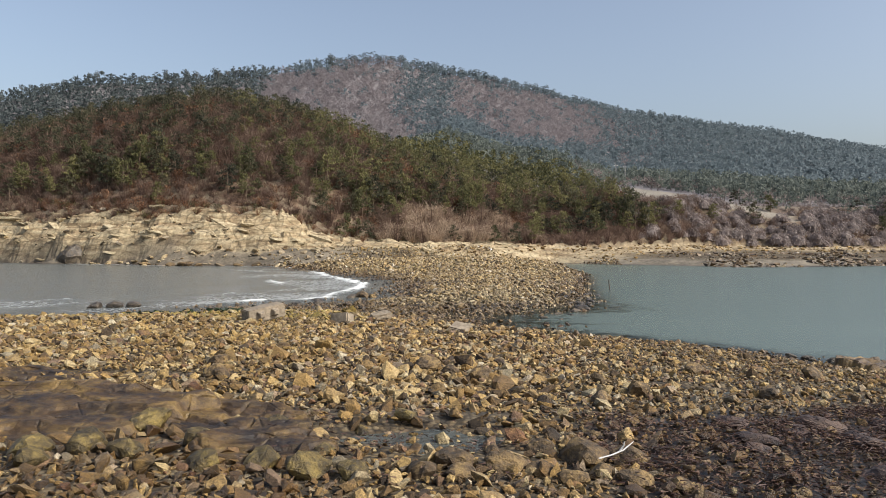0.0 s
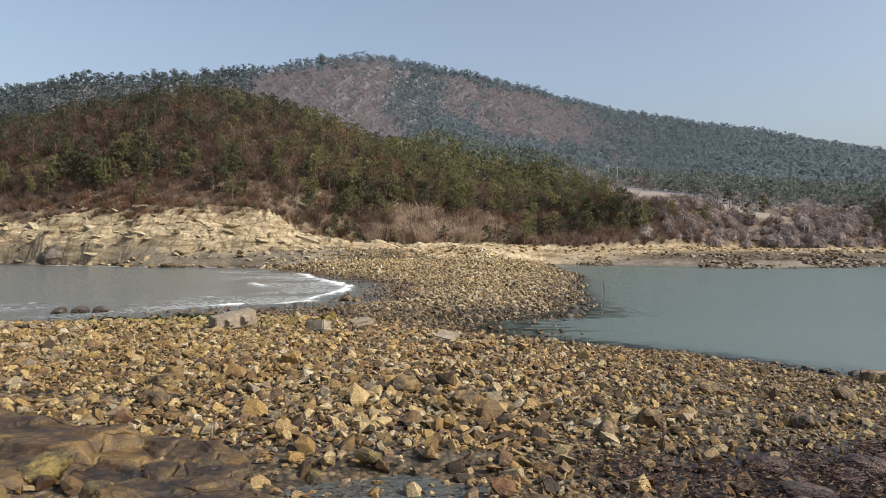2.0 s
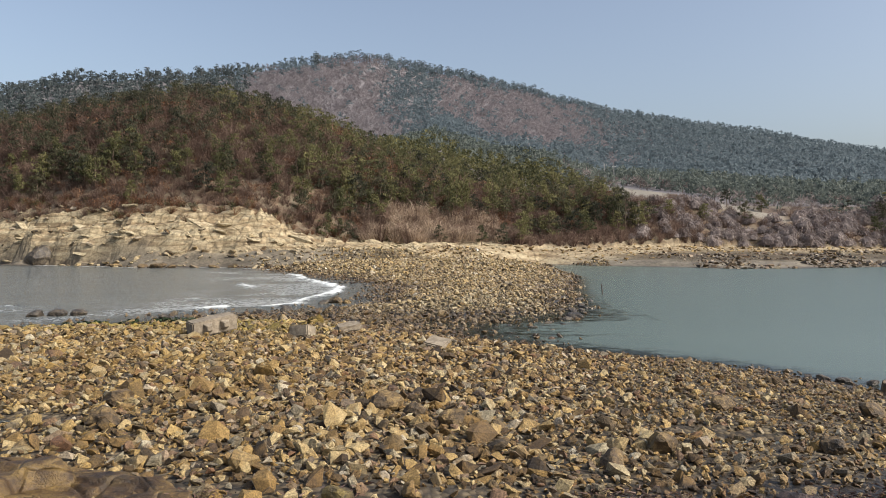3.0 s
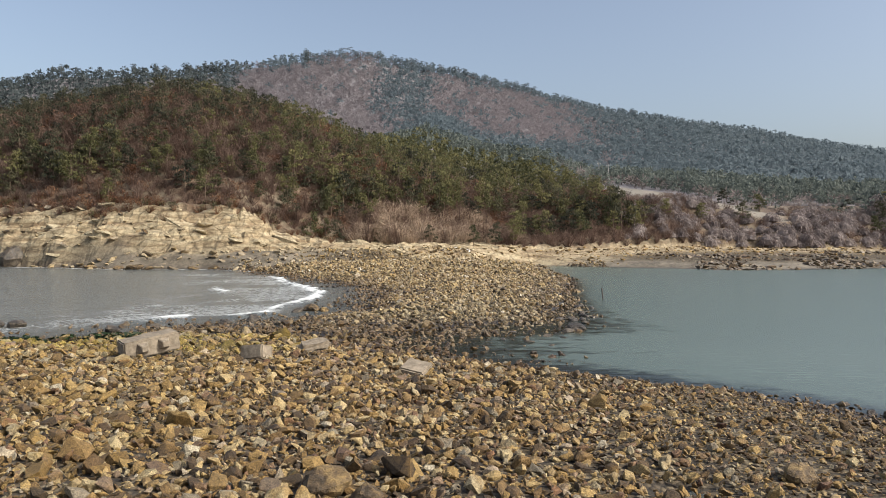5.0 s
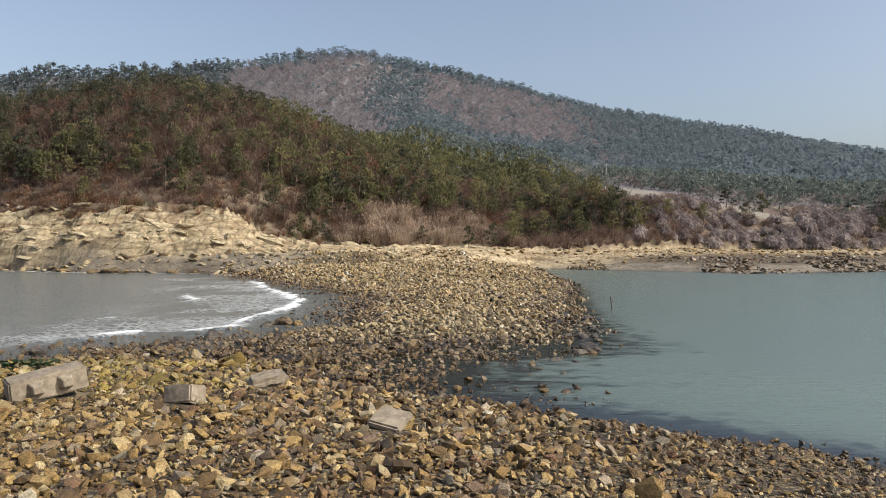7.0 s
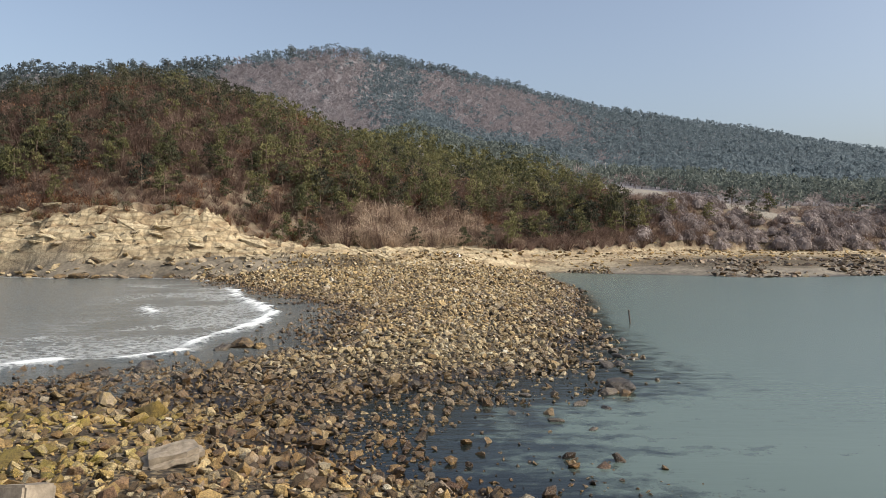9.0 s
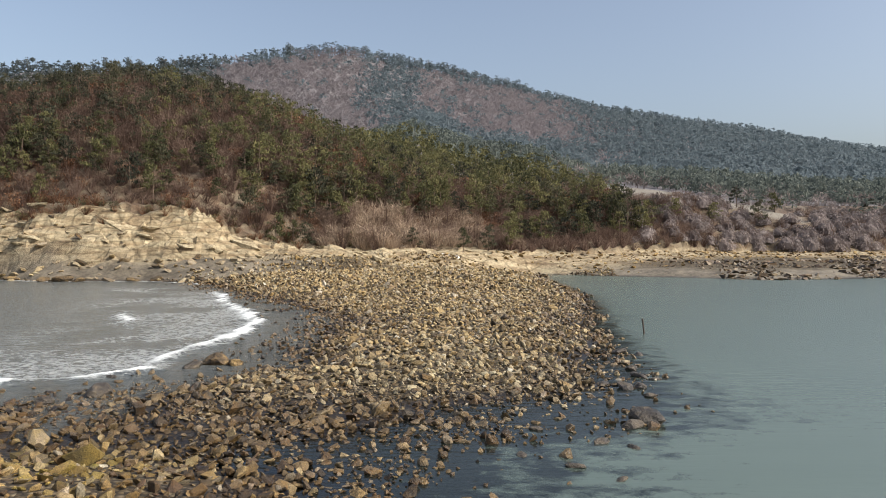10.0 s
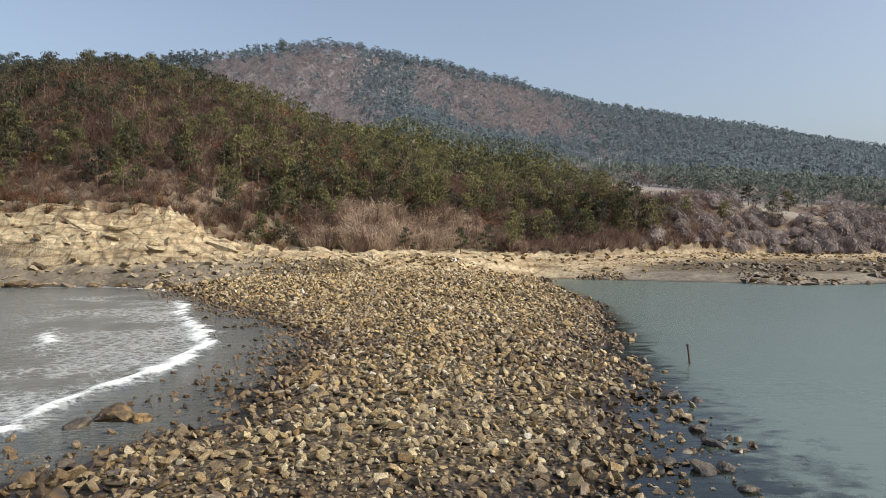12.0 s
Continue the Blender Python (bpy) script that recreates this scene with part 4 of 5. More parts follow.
G[0][:, 2] = np.maximum(G[0][:, 2], 0.22 * G[1][:, 2] - 0.01)
# the stones nearest to the walk, one by one; the stretch is just past the wet ground
near = np.nonzero((np.abs(A[0][:, 0] - 0.6) < 3.2) & (A[0][:, 1] > 15.8) & (A[0][:, 1] < 26))[0][:300]
single = np.zeros(len(A[0]), bool)
single[near] = True
NEAR_STONES = (A[0][near], A[1][near], A[2][near])


def stone_mass(name, sets, variants, label, tilt=0.9):
    place, size, which = (np.concatenate([s[k] for s in sets]) for k in range(3))
    v, f, ids = strew(variants, which, place, rotations(len(place), tilt, SR), size)
    moss, rnd, och, wet = stone_looks(place, SR)
    return thing(name, mesh_from(name, v, f, (("rnd", rnd[ids]), ("och", och[ids]), ("wet", wet[ids]), ("moss", moss[ids]))), M_STONE, label, "stones", kind="stuff")


rest = tuple(a[~single] for a in A)
stone_mass("stones", (rest, D), VARIANTS, "ochre and tan broken stones covering the near shore", 0.6)
stone_mass("bar_stones", (B, E), VARIANTS, "grey-tan angular stones forming the tidal bar", 0.6)
stone_mass("bar_rubble", (F,), SMALL, "grey-tan broken stones at the head of the tidal bar", 0.8)
stone_mass("pebbles", (C, G), SMALL, "small tan stones and chips between larger stones", 0.5)

# ---- plants ----
def leaf_tris(centres, r, size, aspect=0.36):
    """A loose triangle of foliage at each centre."""
    n = len(centres)
    rot = rotations(n, 1.0, r)
    s = size * (0.6 + 0.8 * r.random(n))
    base = np.array(((-0.5, -0.33, 0), (0.5, -0.33, 0), (0, 0.66, 0)))
    v = np.einsum('nij,nvj->nvi', rot, base[None] * np.stack([s * aspect, s, s], 1)[:, None, :]) + centres[:, None, :]
    return v.reshape(-1, 3), np.arange(3 * n).reshape(-1, 3)


def blades(roots, tips, width, r):
    """Thin tapering twigs from roots to tips."""
    n = len(roots)
    side = np.cross(tips - roots, r.normal(size=(n, 3)))
    side /= np.linalg.norm(side, axis=1)[:, None] + 1e-9
    v = np.stack([roots - side * width, roots + side * width, tips], 1)
    return v.reshape(-1, 3), np.arange(3 * n).reshape(-1, 3)


def join(*pieces):
    vs, fs, base = [], [], 0
    for v, f in pieces:
        vs.append(v)
        fs.append(f + base)
        base += len(v)
    return np.concatenate(vs), np.concatenate(fs)


def pine_crown(r, clumps, per, leaf, high=1.0):
    """Clumps of needles on layered limbs, with gaps; the tree is about 1 high."""
    centres = []
    for k in range(clumps):
        h = 0.22 + 0.77 * (k + r.random()) / clumps
        reach = (0.34 * (1.08 - h) ** 0.6 + 0.03) * (0.45 + 0.75 * r.random())
        a = r.random() * 2 * math.pi
        c = np.array((reach * math.cos(a), reach * math.sin(a), h * high + 0.05 * reach))
        centres.append(c + r.normal(size=(per, 3)) * np.array((0.058, 0.058, 0.020)))
    return leaf_tris(np.concatenate(centres), r, leaf)


def pine_wood(r, limbs=9):
    bend = 0.05 * r.normal(size=2)
    stem = lambda h: np.array((bend[0] * h * h, bend[1] * h * h, h))
    rings, faces, sides = [], [], 5
    for k, h in enumerate((0, 0.3, 0.6, 0.93)):
        rad = 0.022 * (1 - 0.85 * h)
        rings += [stem(h) + rad * np.array((math.cos(a), math.sin(a), 0)) for a in np.arange(sides) * 2 * math.pi / sides]
    for k in range(3):
        for j in range(sides):
            a, b = k * sides + j, k * sides + (j + 1) % sides
            faces += [(a, b, b + sides), (a, b + sides, a + sides)]
    roots = np.array([stem(h) for h in 0.28 + 0.6 * r.random(limbs)])
    ang = r.random(limbs) * 2 * math.pi
    tips = roots + np.stack([0.26 * np.cos(ang), 0.26 * np.sin(ang), 0.06 + 0.05 * r.random(limbs)], 1)
    return join((np.array(rings), np.array(faces)), blades(roots, tips, 0.007, r))


def bush(r, twigs, width, spread=0.5):
    """A bare bush about 1 high: twigs that fork from the ground."""
    a, lean = r.random(twigs) * 2 * math.pi, r.random(twigs) ** 0.7 * spread
    h = 0.55 + 0.45 * r.random(twigs)
    mids = np.stack([0.5 * lean * np.cos(a), 0.5 * lean * np.sin(a), 0.5 * h], 1)
    start = mids * np.array((0.3, 0.3, 0.0))
    tips = np.stack([1.15 * lean * np.cos(a), 1.15 * lean * np.sin(a), h * (1 - 0.35 * lean)], 1)
    forks = mids + (tips - mids) * r.random((twigs, 1)) * 0.6
    tips2 = forks + r.normal(size=(twigs, 3)) * np.array((0.16, 0.16, 0.12)) + np.array((0, 0, 0.08))
    return join(blades(start, tips, width, r), blades(forks, tips2, width * 0.8, r))


def mound(r, twigs, width):
    """A heap of hanging vines: a lumpy core under short curved strands."""
    bm = bmesh.new()
    bmesh.ops.create_icosphere(bm, subdivisions=2, radius=0.84)
    shift = Vector(r.normal(size=3)) * 5
    for v in bm.verts:
        v.co = Vector((v.co.x * 0.62, v.co.y * 0.62, max(v.co.z, -0.1) * 0.85)) * (0.9 + 0.4 * noise.noise(v.co * 1.6 + shift))
    core = (np.array([v.co[:] for v in bm.verts]), np.array([[v.index for v in f.verts] for f in bm.faces]))
    bm.free()
    u = r.normal(size=(twigs, 3))
    u[:, 2] = np.abs(u[:, 2])
    u /= np.linalg.norm(u, axis=1)[:, None]
    roots = u * np.array((0.62, 0.62, 0.85)) * (0.85 + 0.2 * r.random((twigs, 1)))
    tips = roots + u * 0.09 + r.normal(size=(twigs, 3)) * 0.09 - np.array((0, 0, 0.22))
    return join(core, blades(roots, tips, width, r))


def bare_crown(r, twigs, width):
    """A leafless broad crown about 1 high: a short stem and twigs that stand out from a rounded mass."""
    u = r.normal(size=(twigs, 3))
    u /= np.linalg.norm(u, axis=1)[:, None]
    heart = np.array((0, 0, 0.55))
    roots = heart + u * np.array((0.28, 0.28, 0.26)) * (0.5 + 0.5 * r.random((twigs, 1)))
    tips = roots + u * 0.2 + r.normal(size=(twigs, 3)) * 0.07 + np.array((0, 0, 0.05))
    stem = blades(np.array(((0, 0, -0.05), (0.02, 0, -0.05))), np.array(((0, 0, 0.7), (0.1, 0.05, 0.65))), 0.03, r)
    return join(stem, blades(roots, tips, width, r))


TR = np.random.default_rng(11)
PINES = [pine_crown(TR, 18, 19, 0.084) for _ in range(10)]
PINES_MID = [pine_crown(TR, 10, 8, 0.16) for _ in range(8)]
PINES_FAR = [pine_crown(TR, 8, 7, 0.21) for _ in range(8)]
PINES_NEAR = [pine_crown(TR, 24, 22, 0.088) for _ in range(5)]


WOODS = [pine_wood(TR) for _ in range(5)]
LEAFY = [join(bush(TR, 20, 0.012), leaf_tris(np.stack([0.3 * TR.normal(size=64), 0.3 * TR.normal(size=64), 0.25 + 0.6 * TR.random(64)], 1), TR, 0.17)) for _ in range(6)]
MOUNDS = [mound(TR, 230, 0.034) for _ in range(6)]
OAKS = [bare_crown(TR, 46, 0.03) for _ in range(8)]
THICKETS = [bush(TR, 40, 0.016, 0.6) for _ in range(8)]


def grown(name, variants, px, py, size, wide, material, label, category, r, sink=0.05, flat=True):
    n = len(px)
    place = np.stack([px, py, height(px, py) - sink * size], 1)
    v, f, ids = strew(variants, r.integers(0, len(variants), n), place, rotations(n, 0.08, r), np.stack([size * wide, size * wide, size], 1))
    rnd = r.random(n)
    return thing(name, mesh_from(name, v, f, (("rnd", 0.999 * rnd[ids]),), flat), material, label, category, kind="stuff")


# wooded front hill
px, py = jitter_grid(-125, 34, 116, 190, 2.0, TR)
s = inland(px, py)
green = fbm(px * 0.05 + 3, py * 0.05, 3)
pines = (s > 0.9 + 0.6 * TR.random(len(px)) + 0.55 * smooth(-34, -8, px)) & (TR.random(len(px)) < np.where(s < 1.8, 0.48, 0.64) + 0.9 * green + 0.12 * smooth(-40, -10, px)) & (py < np.where(px > -12, 190, 176))
hx, hy = px[pines], py[pines]
hs = 2.8 + 3.0 * TR.random(len(hx)) ** 1.4
front_near = np.zeros(len(hx), bool)
order = np.argsort(inland(hx, hy) + 0.6 * (np.abs(hx + 30) > 50))[:150]
front_near[order] = True
# the shaded needle copies grow more common towards the dimmer left
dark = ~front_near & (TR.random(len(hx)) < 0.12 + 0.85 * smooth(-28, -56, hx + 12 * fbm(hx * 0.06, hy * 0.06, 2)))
sel = ~front_near & ~dark
grown("hill_pines", PINES, hx[sel], hy[sel], hs[sel], 0.95, M_PINE, "dense olive green coastal pines covering the front hill", "pine wood", TR)
grown("dark_hill_pines", PINES, hx[dark], hy[dark], hs[dark], 0.95, M_PINE_SHADED, "dense pines on the front hill, shade put into their colour", "pine wood", TR)
grown("hill_trunks", WOODS, hx[~front_near], hy[~front_near], hs[~front_near], 1.0, M_BARK, "thin brown pine trunks on the front hill", "tree trunks", TR)

# single trees at the foot of the hill and on the terrace edge
CROWN_MESH = [mesh_from("crown", v, f) for v, f in PINES_NEAR]
WOOD_MESH = [mesh_from("trunk", v, f) for v, f in WOODS]
# two of the five crowns take the shaded needles
for me, needles in zip(CROWN_MESH, (M_PINE, M_PINE_SHADED, M_PINE, M_PINE_SHADED, M_PINE)):
    me.materials.append(needles)
for me in WOOD_MESH:
    me.materials.append(M_BARK)
PINE_THINGS = []


def pine_tree(k, x, y, size, wide, turn, label):
    m = pose(x, y, on(x, y, -0.1), 0, 0, turn)
    if len(PINE_THINGS) < 5:
        ob = holder("pine_tree", m @ Matrix.Diagonal((wide, wide, size, 1)), label, "pine tree", "pines at the foot of the hill")
        part("trunk", WOOD_MESH[len(PINE_THINGS)], M_BARK, ob)
        part("crown", CROWN_MESH[len(PINE_THINGS)], M_PINE, ob)
        PINE_THINGS.append(ob)
        return ob
    ob = copy_thing(PINE_THINGS[k % 5], m)
    ob.scale = (wide, wide, size)
    return tagged(ob, label)


k = 0
for x, y, h in zip(hx[front_near], hy[front_near], hs[front_near]):
    pine_tree(k, x, y, h, h * 1.0, 40 * k, "low green coastal pine rooted at the wooded slope")
    k += 1
# the wood thins out along the bank of the bay
qx, qy = jitter_grid(12, 125, 132, 176, 3.0, TR)
qs = inland(qx, qy)
pick = (qs > 0.45) & (qs < 2.0) & (TR.random(len(qx)) < np.where(qx < 33, 0.62, np.where(qx < 44, 0.2, np.where(qx > 84, 0.3, 0.05))))
for x, y in zip(qx[pick], qy[pick]):
    pine_tree(k, x, y, (3.6 if x < 33 else 3.0) + 2.0 * TR.random(), 4.0 + 1.6 * TR.random(), 40 * k, "dark green pine among bare bushes above the beach")
    k += 1
for x, y, h in ((32.6, 149.5, 8.6), (30.2, 150.0, 5.6), (34.6, 150.8, 5.2), (26.5, 147.5, 5.4)):
    pine_tree(k, x, y, h, h * 0.9, 31 * k, "tall dark pine above the beach at the bay")
    k += 1

px, py = jitter_grid(-120, 28, 120, 168, 3.1, TR)
sel = (inland(px, py) > 1.1) & (TR.random(len(px)) < 0.5)
TALL = [join(pine_wood(TR, 14), bush(TR, 60, 0.007, 0.34)) for _ in range(5)]
grown("bare_hill_trees", TALL, px[sel], py[sel], 3.0 + 1.8 * TR.random(sel.sum()), 1.15, M_HEATH, "leafless grey-brown trees among the pines", "bare trees", TR)

# bare undergrowth on the slope and along the cliff top
px, py = jitter_grid(-125, 34, 112, 176, 1.05, TR)
s = inland(px, py)
u = TR.random(len(px))
edge_brush = (s > 0.85 + 0.9 * fbm(px * 0.1, py * 0.1, 3)) & (s < 2.6) & (u < 0.9)
deep_brush = (s >= 2.6) & (u < 0.5) & (py < 170)
rust = (TR.random(len(px)) < 0.28 + 0.9 * fbm(px * 0.07 + 9, py * 0.07, 3))
sel = (edge_brush | deep_brush) & ~rust
grown("hill_brush", THICKETS, px[sel], py[sel], (1.2 + 1.2 * TR.random(sel.sum())) * np.where(s[sel] > 2.4, 1.75, 1.0), 1.0, M_HEATH, "bare grey-brown brush on the slope above the cliff", "brush", TR)
sel = (edge_brush | deep_brush) & rust
grown("withered_shrubs", LEAFY, px[sel], py[sel], (1.0 + 1.1 * TR.random(sel.sum())) * np.where(s[sel] > 2.4, 1.6, 1.0), 1.0, M_RUST, "withered reddish-brown shrubs on the slope", "shrubs", TR)
px, py = jitter_grid(-90, -16, 110, 124, 1.1, TR)
s = inland(px, py)
sel = (s > 0.35) & (s < 1.2) & (TR.random(len(px)) < 0.5 * smooth(0.35, 1.0, s + 0.8 * fbm(px * 0.12, py * 0.12, 2)))
grown("cliff_brush", THICKETS, px[sel] + 0.5, py[sel], 0.8 + 1.1 * TR.random(sel.sum()), 1.1, M_RUST, "rust-brown bare brush hanging over the cliff edge", "brush", TR)
sel = sel & (TR.random(len(px)) < 0.6)
grown("cliff_shrubs", LEAFY, px[sel], py[sel], 0.6 + 0.9 * TR.random(sel.sum()), 1.1, M_PINE, "low olive shrubs rooted in the cliff", "shrubs", TR)
# pale bare thicket behind the head of the bar
px, py = jitter_grid(-20, 14, 118, 140, 0.85, TR)
s = inland(px, py)
sel = (s > 0.4) & (s < 1.9) & (TR.random(len(px)) < 0.8 * smooth(-20, -8, px + 6 * fbm(px * 0.2, py * 0.2, 2)) * smooth(17, 9, px))
grown("bare_thicket", THICKETS, px[sel], py[sel], (1.3 + 2.2 * TR.random(sel.sum())) * (0.35 + 0.65 * smooth(-20, -10, px[sel]) * smooth(18, 8, px[sel])) * (1 + 1.3 * np.maximum(fbm(px[sel] * 0.25, py[sel] * 0.25, 2), -0.2)), 0.95, M_TWIG, "pale leafless thicket behind the stony bar", "thicket", TR)
sel = sel & (TR.random(len(px)) < 0.16)
grown("thicket_saplings", TALL, px[sel] + 0.4, py[sel] - 0.3, 2.6 + 1.8 * TR.random(sel.sum()), 1.2, M_HEATH, "taller bare brown saplings in the thicket", "saplings", TR)
for x, y, h in ((-20.8, 119.6, 4.4), (-17.2, 121.0, 3.6), (-19.0, 121.5, 3.2), (-11.5, 122.0, 2.4), (-3.0, 124.6, 3.0), (3.8, 126.2, 3.4), (7.5, 128.5, 4.0), (10.5, 130.5, 4.4)):
    pine_tree(k, x, y, h, h * 0.9, 53 * k, "small pine standing in the bare thicket")
    k += 1
# bushes under the pines on the near part of the bank, and vines over the rest of it
px, py = jitter_grid(10, 130, 126, 176, 1.25, TR)
s = inland(px, py)
sel = (s > 0.08) & (s < 1.9) & (TR.random(len(px)) < np.where(px < 50, 0.9, 0.25)) & (inside_field(px, py) < 0.1)
grown("bank_brush", THICKETS, px[sel], py[sel], 1.5 + 1.7 * TR.random(sel.sum()), 0.95, M_HEATH, "bare brown bushes on the bank", "brush", TR)
px, py = jitter_grid(34, 150, 140, 186, 2.1, TR)
s = inland(px, py)
lumps = fbm(px * 0.16, py * 0.16, 2)
sel = (s > 0.05 + 0.3 * fbm(px * 0.1, py * 0.1, 2)) & (s < 1.7) & (TR.random(len(px)) < 0.85) & (inside_field(px, py) < 0.1) & (TR.random(len(px)) < smooth(30, 44, px))
grown("vine_bank", MOUNDS, px[sel], py[sel], (1.3 + 1.7 * TR.random(sel.sum()) ** 1.6 + 3.0 * np.maximum(lumps[sel], 0)), 1.1, M_VINE, "bank overgrown with grey-mauve bare vines", "vines", TR)
sel = (s > 0.9) & (py < tab(px, FIELD_BACK) + 14) & (inside_field(px, py) < 0.1) & (TR.random(len(px)) < 0.4)
grown("terrace_scrub", THICKETS, px[sel], py[sel], 0.8 + 1.0 * TR.random(sel.sum()), 1.3, M_VINE, "low mauve-brown scrub beside the field", "scrub", TR)

# the hills behind
px, py = jitter_grid(-240, 290, 178, 470, 2.9, TR)
by = tab(px, BACK_Y)
az, rise = px / py, (py - 183) / (by - 183)
keep = (py < by + 3) & (py > np.where(px < -20, 225, np.where(px < -8, 190, 182))) & (inside_field(px, py) < 0.05)
keep &= ~((px > 30) & (py < np.where(px < 80, tab(px, FIELD_BACK) + 24, 200)))
# a track and clearings across the slope
keep &= ~((np.abs(py - 300 + 0.12 * px + 6 * fbm(px * 0.02, px * 0, 2)) < 3.0) & (px > 40) & (fbm(px * 0.03, px * 0 + 1, 2) > -0.05))
keep &= ~((np.abs(py - 322 - 3 * fbm(px * 0.05, px * 0, 2)) < 2.4) & (px > -8) & (px < 16))
px, py, by, az, rise = px[keep], py[keep], by[keep], az[keep], rise[keep]
patchy = fbm(px * 0.025 + 2, py * 0.02 + 8, 3)
west = smooth(-0.29, -0.25, az + 0.05 * patchy) * smooth(-0.075, -0.115, az + 0.06 * patchy) * smooth(0.42, 0.6, rise + 0.3 * patchy)
east = smooth(-0.05, -0.01, az) * smooth(0.24, 0.12, az + 0.1 * patchy) * smooth(0.58, 0.72, rise + 0.5 * patchy) * smooth(0.99, 0.93, rise)
bare = np.clip(west + 0.85 * east + 0.5 * smooth(0.1, 0.25, patchy) * smooth(0.3, 0.1, az), 0, 0.93)
bare = bare * (1 - 0.9 * smooth(-0.26, -0.24, az) * smooth(-0.16, -0.19, az) * smooth(0.9, 0.95, rise))
is_bare = TR.random(len(px)) < bare
# darkened needles dim the wood towards the left end of the hill
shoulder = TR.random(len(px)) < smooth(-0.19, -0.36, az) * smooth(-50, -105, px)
sel = ~is_bare & shoulder
grown("shoulder_pines", PINES_FAR, px[sel], py[sel], 3.6 + 2.4 * TR.random(sel.sum()), 1.25, M_PINE_DIMMED, "pine wood on the nearer shoulder of the hill, colour darkened to dim the left side", "pine forest", TR, 0.15, False)
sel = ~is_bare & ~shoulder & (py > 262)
grown("ridge_pines", PINES_FAR, px[sel], py[sel], 3.4 + 2.6 * TR.random(sel.sum()), 1.35, M_PINE_HAZED, "pine forest on the far hills, haze tint put into its colour", "pine forest", TR, 0.2, False)
low = ~is_bare & ~shoulder & (py <= 262)
sel = low & (px < 46) & (TR.random(len(px)) < smooth(250, 192, py))
grown("flank_pines", PINES_MID, px[sel], py[sel], 3.2 + 2.4 * TR.random(sel.sum()), 1.15, M_PINE, "olive green pines on the flank of the front hill", "pine wood", TR, 0.1)
sel = low & ~sel
grown("slope_pines", PINES_FAR, px[sel], py[sel], 3.4 + 2.4 * TR.random(sel.sum()), 1.15, M_PINE_MID, "green pines climbing the slope behind the terrace", "pine wood", TR, 0.1)
grown("bare_oaks", OAKS, px[is_bare], py[is_bare], 3.2 + 1.8 * TR.random(is_bare.sum()), 1.45, M_MAUVE, "leafless mauve oak wood on the far hill, greyed to stand in for haze", "bare wood", TR, 0.1)
cx = np.arange(-240, 280, 1.5)
cx = cx + TR.random(len(cx))
keep = fbm(cx * 0.09, cx * 0 + 3, 3) > -0.14
cx = cx[keep]
cy = tab(cx, BACK_Y) + 9 * (TR.random(len(cx)) - 0.7)
ch = (3.4 + 3.6 * TR.random(len(cx)) ** 1.2) * (1 - 0.3 * smooth(40, 100, cx))
# the left part of the row is dimmed by the same needles
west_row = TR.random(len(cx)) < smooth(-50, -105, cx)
for name, sel, material, label in (("shoulder_row", west_row, M_PINE_DIMMED, "ragged row of pines along the nearer skyline, colour darkened to dim the left side"), ("skyline_row", ~west_row, M_PINE_HAZED, "ragged row of pines along the far skyline")):
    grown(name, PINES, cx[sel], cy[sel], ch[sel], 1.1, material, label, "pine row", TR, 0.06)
grown("skyline_trunks", WOODS, cx, cy, ch, 1.0, M_BARK, "thin trunks of the pines along the skyline", "tree trunks", TR, 0.06)
# trees behind the field
px, py = jitter_grid(26, 180, 160, 262, 2.8, TR)
sel = (inside_field(px, py) < 0.05) & (TR.random(len(px)) < 0.62) & (py > np.where(px > 80, 164, np.where(px > 39, tab(px, FIELD_BACK) + 1, 176))) & (inland(px, py) > np.where(px > 84, 1.0, 1.9)) & (py < np.where(px < 80, tab(px, FIELD_BACK) + 30, 240))
half = TR.random(len(px)) < np.where(px > 84, 0.8, 0.55)
grown("terrace_pines", PINES_MID, px[sel & half], py[sel & half], 3.4 + 2.4 * TR.random((sel & half).sum()), 1.05, M_PINE_MID, "grey-green pines behind the ploughed field", "pine wood", TR)
grown("terrace_bushes", OAKS, px[sel & ~half], py[sel & ~half], 2.6 + 1.8 * TR.random((sel & ~half).sum()), 1.3, M_VINE, "leafless mauve-grey trees behind the ploughed field", "bare wood", TR)

# ---- broken rock of the cliff and the reefs ----
CR = np.random.default_rng(17)
px, py = jitter_grid(-90, 24, 104, 130, 1.05, CR)
s = inland(px, py)
sel = (s > -0.9) & (s < 0.95 + 0.5 * fbm(px * 0.2, py * 0.2, 2)) & (CR.random(len(px)) < np.where(s > 0, 0.24, 0.04)) & (py > tab(px, FAR_EDGE))
px, py, s = px[sel], py[sel], s[sel]
n = len(px)
base = 0.6 + 1.5 * CR.random(n) ** 2.0
size = np.stack([base * (1.6 + 1.6 * CR.random(n)), base * 1.2, base * (0.55 + 0.4 * CR.random(n))], 1)
a, dip = (CR.random(n) - 0.5) * 0.6, radians(11) + 0.08 * CR.normal(size=n)
one, nil = np.ones(n), np.zeros(n)
yaw = np.stack([np.cos(a), -np.sin(a), nil, np.sin(a), np.cos(a), nil, nil, nil, one], 1).reshape(n, 3, 3)
turn = yaw @ np.stack([np.cos(dip), nil, np.sin(dip), nil, one, nil, -np.sin(dip), nil, np.cos(dip)], 1).reshape(n, 3, 3)
SLABS = [hull_stone(CR, 14, 0.9) for _ in range(8)]
v, f, ids = strew(SLABS, CR.integers(0, 8, n), np.stack([px, py, height(px, py) - 0.26 * base], 1), turn, size)
